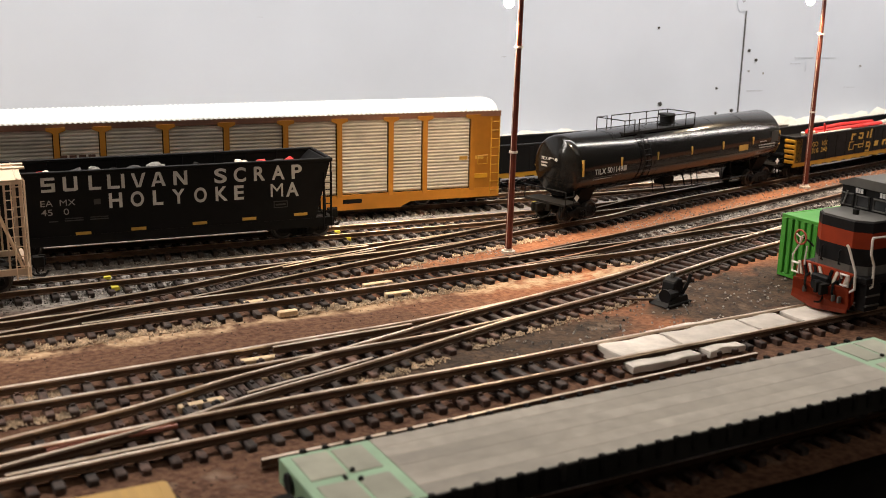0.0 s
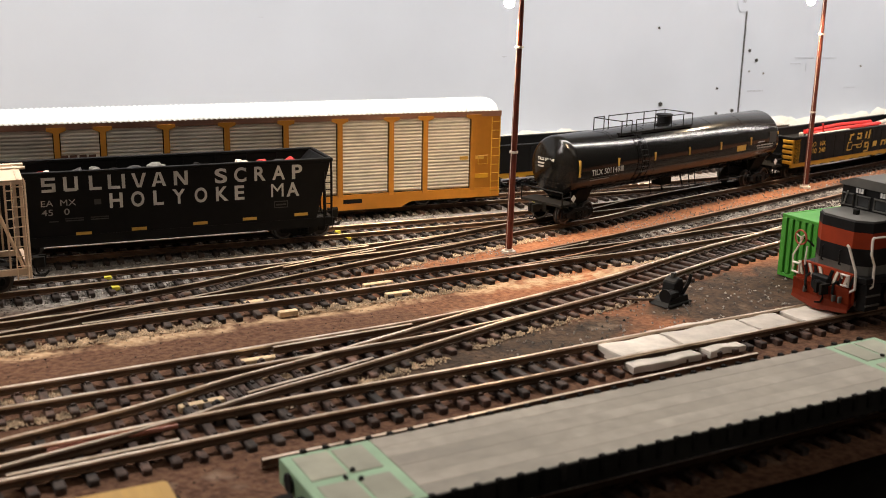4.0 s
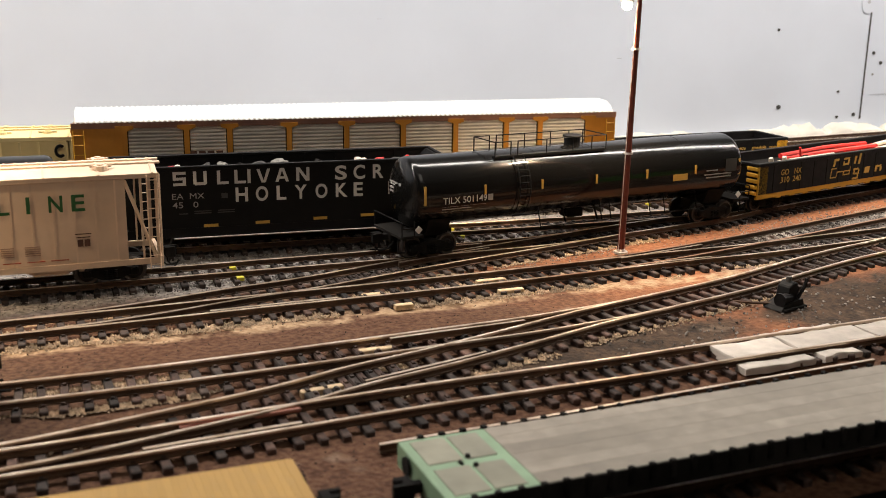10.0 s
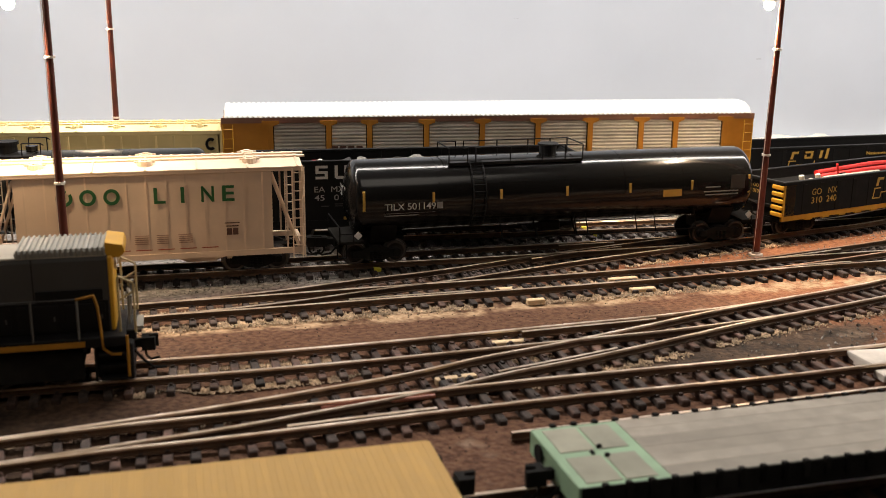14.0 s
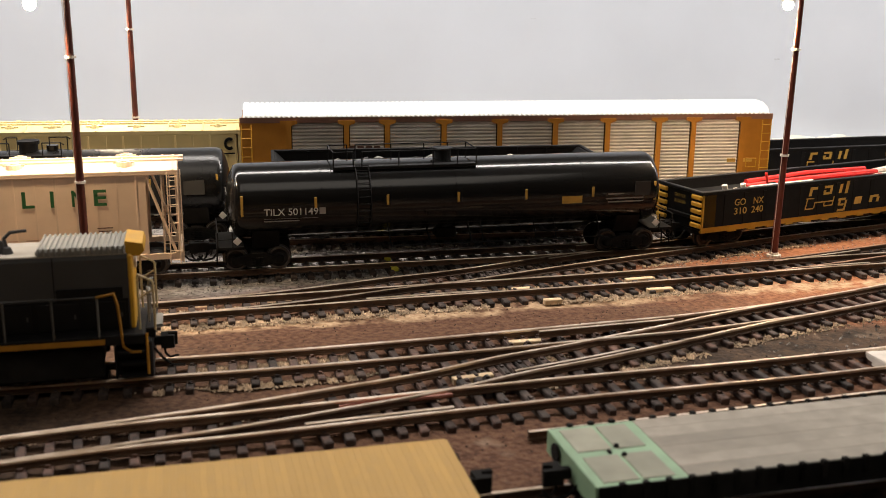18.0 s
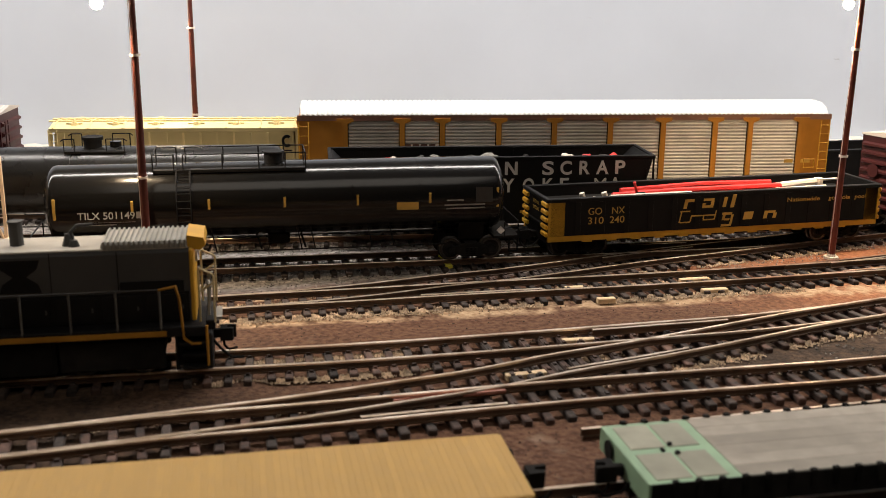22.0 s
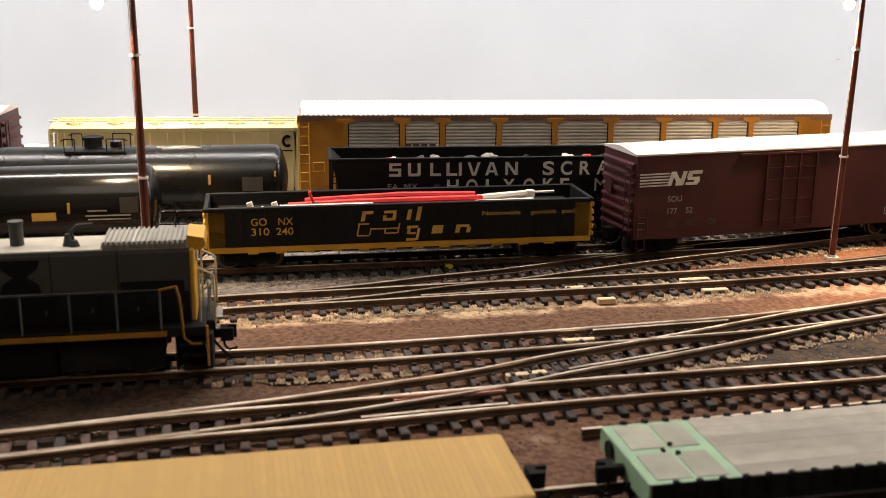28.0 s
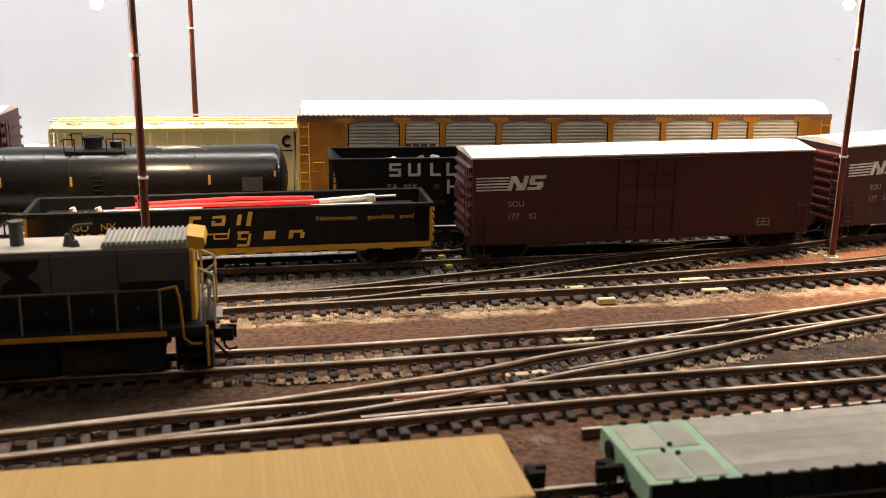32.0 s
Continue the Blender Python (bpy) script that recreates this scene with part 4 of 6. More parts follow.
        for k in (0, 1):
            part("lettering_bar", boxb(-103.75, -103.3, -0.5, 8.2, 31.6 - k * 1.7, 32.5 - k * 1.7), M_GREY, car)
    else:
        part("dome", rod(rod(B(), (9, 0, zt - 2), (9, 0, zt + 3.6), 4.4, 20), (9, 0, zt + 3.4), (9, 0, zt + 5.0), 5.2, 20), M_BLACK, car, "black manway dome")
        part("valve_box", rod(B(), (20, 0, zt - 2), (20, 0, zt + 2.6), 2.8, 14), M_TANK, car)
        for s in (-1, 1):
            part("walkway", boxb(-3, 26, s * 7 - 2.2, s * 7 + 2.2, zt - 2.4, zt - 1.0, bev=0.2), M_BLACK, car)
            for x in (-3, 2, 17, 25.5):
                part("rail_post", rods([(x, s * 9, zt - 2), (x, s * 9, zt + 5.0)], 0.3), M_BLACK, car)
            part("hand_rail", rods([(-4.5, s * 9, zt + 4.0), (-3, s * 9, zt + 5.0), (2, s * 9, zt + 5.0)], 0.3), M_BLACK, car)
            part("hand_rail", rods([(17, s * 9, zt + 5.0), (25.5, s * 9, zt + 5.0), (27, s * 9, zt + 4.0)], 0.3), M_BLACK, car)
        ladder(car, 11, -17.2, 21, 36, 5, 6)
        bars([(82, 92, 26, 33)], -17.05, M_LGREY, car, "data_panel")
    running_gear(car, 178, 109, mid=-2.0)
    hoses(car, 108)
    return car


def boxcar(m, label, group="brown boxcars", number="177    52", Z1=49.2):
    car = empty("boxcar", m, label, "boxcar", group)
    L, W, Z0 = 84.6, 17, 8.8
    for s in (-1, 1):
        part("side", boxb(-L, L, s * W - 0.5, s * W + 0.2, Z0, Z1), M_MAROON, car)
        for i in range(15):
            x = -L + 3 + i * (2 * L - 6) / 14
            if abs(x) > 14.5:
                part("side_rib", boxb(x - 0.5, x + 0.5, s * (W + 0.05) - 0.35, s * (W + 0.05) + 0.35, Z0 + 1.5, Z1 - 1.5, bev=0.15), M_MAROON, car)
        bm = boxb(-14, 14, s * (W + 0.1) - 0.5, s * (W + 0.1) + 1.0, Z0 + 2.5, Z1 - 2.5)
        dr = part("sliding_door", bm, M_MAROON, car)
        for x in (-14, -4.5, 4.5, 14):
            part("door_post", boxb(x - 0.6, x + 0.6, s * (W + 0.9) - 0.4, s * (W + 0.9) + 0.4, Z0 + 2.5, Z1 - 2.5), M_MAROON, dr)
        for z in (14, 24, 34, 40):
            part("door_rib", boxb(-13.4, 13.4, s * (W + 0.75) - 0.4, s * (W + 0.75) + 0.4, z, z + 0.6), M_MAROON, dr)
        part("door_track", boxb(-30, 30, s * (W + 0.6) - 0.8, s * (W + 0.6) + 0.8, Z1 - 2.2, Z1 - 1.2), M_MAROON, car)
        part("side_sill", boxb(-L + 14, L - 14, s * (W - 0.4) - 0.5, s * (W - 0.4) + 0.5, Z0 - 0.6, Z0 + 0.8), M_MAROON, car)
        for e in (-1, 1):
            ladder(car, e * (L - 4) - 2.6, s * (W + 1.1), Z0 + 1, Z0 + 15, 5, 5, "x", M_MAROON)
    for e in (-1, 1):
        part("end", boxb(min(e * L, e * (L - 0.8)), max(e * L, e * (L - 0.8)), -W, W, Z0, Z1), M_MAROON, car)
        for i in range(8):
            z = Z0 + 2.0 + i * (Z1 - Z0 - 4) / 8
            bm = B()
            prism(bm, [(e * (L - 0.2), z), (e * (L + 1.7), z + 0.9), (e * (L + 1.7), z + 2.0), (e * (L - 0.2), z + 2.9)], "y", -W + 1.2, W - 1.2)
            part("end_rib", bm, M_MAROON, car)
        ladder(car, e * (L + 2.1), -W + 1.5, Z0 + 2, Z1 - 4, 5, 9, "y", M_MAROON)
        part("brake_wheel", rod(B(), (e * (L + 2.3), 6, 31), (e * (L + 2.9), 6, 31), 3.6, 14), M_MAROON, car) if e < 0 else None
        part("step", rods([(e * (L - 2), -W, Z0), (e * (L - 2), -W, 3.5), (e * (L - 6), -W, 3.5), (e * (L - 6), -W, Z0)], 0.35), M_MAROON, car)
    bm = B()
    prism(bm, [(-W - 0.7, Z1 - 0.3), (-W - 0.7, Z1 + 0.5), (0, Z1 + 2.6), (W + 0.7, Z1 + 0.5), (W + 0.7, Z1 - 0.3)], "x", -L - 0.6, L + 0.6)
    part("roof", bm, M_BROOF, car, "faded pinkish ribbed metal roof")
    for i in range(17):
        x = -L + 2 + i * (2 * L - 4) / 16
        bm = B()
        prism(bm, [(-W - 0.6, Z1 + 0.3), (-W - 0.6, Z1 + 0.65), (0, Z1 + 2.75), (W + 0.6, Z1 + 0.65), (W + 0.6, Z1 + 0.3)], "x", x - 0.5, x + 0.5)
        part("roof_rib", bm, M_BROOF, car)
    part("centre_sill", boxb(-L, L, -3.5, 3.5, 7.0, 8.4), M_UNDER, car)
    y = -W - 0.9
    bars([(-83, -68.5 + 0.3 * k, 34.3 + k * 1.4, 35.0 + k * 1.4) for k in range(5)], y, M_WHITE, car, "emblem")
    bars([(-68.6, -66.4, 34.2, 41), (-64.4, -61.4, 34.2, 37.5), (-62.2, -60.0, 34.2, 41), (-57.6, -50.2, 39.4, 41), (-58.2, -55.6, 37.6, 39.4), (-57.8, -51.6, 36.6, 38.0), (-54.4, -51.6, 35.2, 36.8), (-59.0, -52.4, 34.2, 35.6)], y, M_WHITE, car, "emblem", 0.3)
    bm = B()
    prism(bm, [(-66.6, 41), (-64.0, 41), (-60.4, 34.2), (-62.8, 34.2)], "y", y - 0.02, y + 0.1)
    part("emblem", bm, M_WHITE, car)
    letter("SOU", -67.7, y, 26.5, 2.9, M_GREY, car, 7.5)
    if number:
        letter(number, -67.5, y, 20.6, 2.9, M_GREY, car, 13.5)
    bars([(x, x + 4.5, z, z + 0.45) for x in (-67, -57, -45) for z in (16.5, 15.4, 14.3)], y, M_LGREY, car)
    bars([(-26, -18, 36.6, 37.0), (-25, -18, 28, 28.4), (-27, -18, 21, 21.4), (-2, 7, 41.6, 42.0), (-4, 6, 34.6, 35.0)], y - 1.3, M_MAROON, car)
    bars([(57.5, 64, 13, 13.4), (57.5, 64, 16.4, 16.8), (57.5, 57.9, 13, 16.8), (63.6, 64, 13, 16.8), (60.6, 61.0, 13, 16.8), (57.5, 64, 14.7, 15.0)], y, M_GREY, car, "consolidated_panel")
    running_gear(car, 140, L)
    hoses(car, L)
    return car


def covered_hopper(m, label, L, W, Z1, material, ribs, soo, group):
    car = empty("covered_hopper", m, label, "covered hopper", group)
    E = 13.5 if soo else 3.0
    Zb = 10.5
    for s in (-1, 1):
        bm = B()
        prism(bm, [(-L + E, Zb), (L - E, Zb), (L - E, Z1 - 4), (-L + E, Z1 - 4)], "y", s * W - 0.5, s * W + 0.4)
        sd = part("side", bm, material, car)
        for i in range(ribs):
            x = -L + E + (i + 0.5) * (2 * L - 2 * E) / ribs
            if soo:
                part("side_rib", boxb(x - 0.35, x + 0.35, s * (W + 0.3) - 0.35, s * (W + 0.3) + 0.35, Zb + 0.6, Z1 - 4), material, car)
            else:
                part("side_rib", boxb(x - 0.5, x + 0.5, s * (W + 0.4) - 0.8, s * (W + 0.4) + 0.8, Zb + 0.6, Z1 - 4.6), material, car)
        part("side_sill", boxb(-L, L, s * (W + 0.2) - 0.8, s * (W + 0.2) + 0.8, Zb - 1.6, Zb + 0.9), material, car)
        part("eave", boxb(-L, L, s * W - 1.0, s * W + 1.1, Z1 - 4.2, Z1 - 2.4, bev=0.3), material, car)
        for e in (-1, 1):
            part("corner_post", boxb(min(e * L, e * (L - 1.4)), max(e * L, e * (L - 1.4)), s * W - 0.7, s * W + 0.9, Zb, Z1 - 3), material, car)
            part("mid_post", boxb(e * (L - 7) - 0.4, e * (L - 7) + 0.4, s * W - 0.4, s * W + 0.4, Zb, Z1 - 3), material, car)
            part("brace", rods([(e * (L - E), s * (W - 0.2), Z1 - 5), (e * (L - 2), s * (W - 0.2), Zb + 1)], 0.7, 6), material, car)
            if soo or e < 0:
                ladder(car, min(e * L, e * (L - 4.6)), s * (W + 1.3), Zb - 4, Z1 - 3, 4.2, 10, "x", material)
    for e in (-1, 1):
        bm = B()
        prism(bm, [(e * (L - E), Z1 - 3), (e * (L - E), Z1 - 6), (e * (L - 32), Zb - 3), (e * (L - 34), Zb - 3), (e * (L - E - 3), Z1 - 3)], "y", -W + 0.5, W - 0.5)
        part("slope_sheet", bm, material, car)
        part("end_sill", boxb(e * L - 0.8, e * L + 0.8, -W, W, Zb - 3, Zb + 1.4), material, car)
        ladder(car, e * (L + 0.9), -W + 1, Zb - 4, Z1 - 3, 4.2, 10, "y", material)
    bm = B()
    prism(bm, [(-W - 1.0, Z1 - 3.0), (-W - 1.0, Z1 - 2.2), (-6, Z1), (6, Z1), (W + 1.0, Z1 - 2.2), (W + 1.0, Z1 - 3.0)], "x", -L, L)
    part("roof", bm, material, car)
    for i in range(ribs // 2 + 1):
        x = -L + 2 + i * (2 * L - 4) / (ribs // 2)
        bm = B()
        prism(bm, [(-W - 0.8, Z1 - 2.4), (-W - 0.8, Z1 - 1.8), (-6, Z1 + 0.4), (6, Z1 + 0.4), (W + 0.8, Z1 - 1.8), (W + 0.8, Z1 - 2.4)], "x", x - 0.4, x + 0.4)
        part("roof_rib", bm, material, car)
    n = 3 if soo else 6
    for s in (-1, 1):
        for i in range(n):
            x = -L + 2 * L * (i + 0.5) / n if soo else -L + 12 + i * (2 * L - 24) / (n - 1)
            bm = B()
            up = 0.0 if soo else -0.9
            rod(bm, (x, s * 9.5, Z1 - 1.4), (x, s * 9.5, Z1 + 0.9 + up), 3.4 if soo else 2.6, 14, 3.0 if soo else 2.3)
            rod(bm, (x, s * 9.5, Z1 + 0.9 + up), (x, s * 9.5, Z1 + 1.4 + up), 1.4, 8)
            box(bm, x - 4.4, x + 4.4, s * 9.5 - 0.6, s * 9.5 + 0.6, Z1 + 0.1 + up, Z1 + 0.8 + up)
            part("hatch", bm, material, car)
        bm = boxb(-L - 2.4, L + 2.4, s * 4.2 - 1.6, s * 4.2 + 1.6, Z1 - 0.1, Z1 + 0.7)
        for i in range(30):
            x = -L + 2 + i * (2 * L - 4) / 29
            box(bm, x - 0.4, x + 0.4, s * 4.2 - 1.8, s * 4.2 + 1.8, Z1 + 0.3, Z1 + 0.9)
        part("running_board", bm, material, car)
    for x in ((-22, 22) if soo else (-34, 0, 34)):
        bm = B()
        prism(bm, [(x - 17, Zb), (x + 17, Zb), (x + 6, 6.0), (x - 6, 6.0)], "y", -W + 3.5, W - 3.5)
        box(bm, x - 7, x + 7, -9, 9, 5.0, 6.2)
        part("hopper_bay", bm, material, car)
    part("centre_sill", boxb(-L, L, -3, 3, 6.5, 9.5), M_UNDER, car)
    y = -W - 0.75
    if soo:
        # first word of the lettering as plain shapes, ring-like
        for x0 in (-36.8, -27.3, -17.6):
            bm = B()
            a = np.linspace(0, 2 * math.pi, 20, endpoint=False)
            for u, v in zip(a, np.roll(a, -1)):
                if x0 == -36.8 and (0.4 < u < 1.2 or 3.5 < u < 4.4):
                    continue
                prism(bm, [(x0 + 3.4 + 3.4 * math.cos(u), 37.5 + 3.5 * math.sin(u)), (x0 + 3.4 + 3.4 * math.cos(v), 37.5 + 3.5 * math.sin(v)), (x0 + 3.4 + 2.0 * math.cos(v), 37.5 + 2.1 * math.sin(v)), (x0 + 3.4 + 2.0 * math.cos(u), 37.5 + 2.1 * math.sin(u))], "y", y - 0.1, y + 0.1)
            part("emblem", bm, M_GREEN, car, "dark green painted shape")
        for ch, x, w in (("L", 3.1, 4.9), ("I", 14.4, 1.5), ("N", 23.0, 5.5), ("E", 31.9, 5.3)):
            letter(ch, x, y, 34.0, 7.0, M_GREEN, car, w, weight=0.2)
        bars([(-45 + k * 9, -40 + k * 9, 19.6, 21.8) for k in range(3)], y, M_DKLET, car, "number_bars")
        for k in range(4):
            bars([(-15 + k * 9.2, -10 + k * 9.2 + (k % 2), 16 + j * 0.9, 16.35 + j * 0.9) for j in range(5)], y, mat("faded_print", (0.45, 0.28, 0.20), 0.7), car)
        bars([(33.3, 35.6, 18.6, 21.6), (36, 38.3, 18.6, 21.6), (33, 38.5, 22.4, 22.8), (32.5, 39, 23.8, 24.2)], y, M_DKLET, car, "data_panel")
        bars([(-52 + k * 9.3, -45 + k * 9.3, 13.2, 13.6) for k in range(9)], y, M_REDST, car, "red_stripe")
    else:
        bm = B()
        ang = np.linspace(math.radians(48), math.radians(312), 15)
        for u, v in zip(ang, ang[1:]):
            prism(bm, [(L - 6 + 2.9 * math.cos(u), 41 + 3.4 * math.sin(u)), (L - 6 + 2.9 * math.cos(v), 41 + 3.4 * math.sin(v)), (L - 6 + 1.5 * math.cos(v), 41 + 1.9 * math.sin(v)), (L - 6 + 1.5 * math.cos(u), 41 + 1.9 * math.sin(u))], "y", y - 1.6, y - 0.4)
        part("emblem", bm, M_BLACK, car, "black painted open ring")
        bars([(L - 9, L - 3.2, 35.4, 36.2)], y - 1.5, M_BLACK, car, "emblem")
    running_gear(car, 2 * L - 42, L)
    hoses(car, L)
    return car


def scrap_hopper(m):
    car = empty("open_hopper", m, "black open-top hopper car with white lettering and a scrap load", "hopper car")
    L, W, Z0, Z1 = 83, 17, 10.0, 40.6
    for s in (-1, 1):
        bm = B()
        prism(bm, [(-L + 9, Z0), (L - 9, Z0), (L - 1, Z1), (-L + 1, Z1)], "y", s * W - 0.5, s * W + 0.5)
        part("side", bm, M_BLACK, car)
        part("top_chord", boxb(-L, L, s * W - 0.9, s * W + 1.0, Z1 - 0.8, Z1 + 1.0, bev=0.3), M_BLACK, car)
        part("side_sill", boxb(-L, L, s * (W - 0.2) - 0.9, s * (W - 0.2) + 0.9, Z0 - 2.9, Z0 + 1.6), M_BLACK, car)
        for e in (-1, 1):
            for x in (L - 0.6, L - 4.4):
                part("end_post", rods([(e * x, s * W, Z0), (e * x, s * W, Z1)], 0.5), M_BLACK, car)
            ladder(car, e * (L - 2.4) - 2, s * (W + 0.7), Z0 - 4, Z1 - 6, 4, 8)
        for x, z in ((-36.4, 12.4), (-11.7, 12.7), (16.8, 13.2), (40.7, 13.6), (66.5, 14)):
            part("reflector", boxb(x - 3.4, x + 3.4, s * (W + 0.6) - 0.3, s * (W + 0.6) + 0.3, z - 0.7, z + 0.7), M_YLET, car, "yellow reflective strip")
        for i in range(9):
            x = -64 + i * 16
            part("side_rib", boxb(x - 0.5, x + 0.5, s * (W - 0.8) - 0.4, s * (W - 0.8) + 0.4, Z0 + 1, Z1), M_BLACK, car)
    for e in (-1, 1):
        bm = B()
        prism(bm, [(e * (L - 1), Z1), (e * (L - 2.4), Z1), (e * (L - 34), Z0 - 2), (e * (L - 32), Z0 - 2)], "y", -W, W)
        part("slope_sheet", bm, M_BLACK, car)
        part("end_chord", boxb(e * (L - 0.7) - 0.9, e * (L - 0.7) + 0.9, -W - 0.8, W + 0.8, Z1 - 0.8, Z1 + 1.0, bev=0.3), M_BLACK, car)
        part("end_sill", boxb(e * L - 1, e * L + 1, -W, W, Z0 - 3, Z0 + 1), M_BLACK, car)
        for y in (-9, 0, 9):
            part("end_brace", rods([(e * (L - 1), y, Z0), (e * (L - 2), y, Z1 - 4)], 0.5), M_BLACK, car)
    part("tub_floor", boxb(-50, 50, -W + 1, W - 1, 9.4, 10.8, bev=0.5), M_BLACK, car)
    part("load_bed", boxb(-L + 4, L - 4, -W + 1.2, W - 1.2, 30, 34.5), M_UNDER, car)
    part("centre_sill", boxb(-L, L, -3, 3, 7.4, 9), M_UNDER, car)
    y = -W - 0.62
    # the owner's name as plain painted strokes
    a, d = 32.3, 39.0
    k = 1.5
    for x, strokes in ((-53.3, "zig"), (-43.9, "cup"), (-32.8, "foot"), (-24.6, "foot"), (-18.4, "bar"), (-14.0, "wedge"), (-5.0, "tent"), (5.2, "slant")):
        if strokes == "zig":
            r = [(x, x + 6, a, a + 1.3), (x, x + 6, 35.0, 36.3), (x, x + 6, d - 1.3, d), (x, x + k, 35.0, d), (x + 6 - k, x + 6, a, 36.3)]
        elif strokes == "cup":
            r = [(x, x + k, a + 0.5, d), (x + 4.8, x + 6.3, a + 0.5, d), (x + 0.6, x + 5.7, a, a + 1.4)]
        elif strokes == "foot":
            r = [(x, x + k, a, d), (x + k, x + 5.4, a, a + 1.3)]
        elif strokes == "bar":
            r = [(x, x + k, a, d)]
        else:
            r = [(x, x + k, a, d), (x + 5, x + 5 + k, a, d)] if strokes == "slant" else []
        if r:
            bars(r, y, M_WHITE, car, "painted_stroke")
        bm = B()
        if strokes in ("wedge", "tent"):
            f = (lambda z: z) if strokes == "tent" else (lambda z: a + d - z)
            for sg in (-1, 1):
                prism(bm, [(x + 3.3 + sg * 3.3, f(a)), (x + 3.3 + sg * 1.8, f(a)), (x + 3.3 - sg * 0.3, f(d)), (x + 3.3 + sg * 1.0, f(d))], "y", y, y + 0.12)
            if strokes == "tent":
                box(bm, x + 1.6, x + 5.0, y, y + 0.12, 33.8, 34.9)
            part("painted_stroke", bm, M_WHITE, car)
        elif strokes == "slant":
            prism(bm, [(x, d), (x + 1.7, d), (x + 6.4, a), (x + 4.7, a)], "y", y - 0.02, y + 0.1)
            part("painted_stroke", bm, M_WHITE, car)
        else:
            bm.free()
    for word, z, xs in (("SCRAP", 32.3, (24.4, 33.7, 43.5, 52.3, 62.2)), ("HOLYOKE", 23.6, (-24.3, -14.6, -4.6, 4.3, 14.6, 24.7, 33.7)), ("MA", 23.6, (51.6, 59.3))):
        for ch, x in zip(word, xs):
            letter(ch, x, y, z, 6.9, M_WHITE, car, {"M": 6.2, "A": 6.4, "L": 4.7, "E": 4.7, "R": 5.5, "P": 5.2}.get(ch, 5.9), weight=0.02 if ch == "M" else 0.26)
    letter("EA  MX", -54, y, 25.8, 2.9, M_GREY, car, 15)
    letter("45   0", -54, y, 21.6, 2.9, M_GREY, car, 12)
    bars([(-51, -47, 18.4, 18.9), (-44, -36, 18.4, 18.9), (-44, -36, 19.4, 19.9), (-33, -25, 18.4, 18.9), (-33, -25, 19.4, 19.9), (-31, -28, 25.5, 28), (53, 60, 21, 21.4), (53, 53.4, 18, 21), (59.6, 60, 18, 21), (53, 60, 18, 18.4), (54, 59, 19.2, 20)], y, M_LGREY, car)
    running_gear(car, 138, L)
    hoses(car, L)
    return car


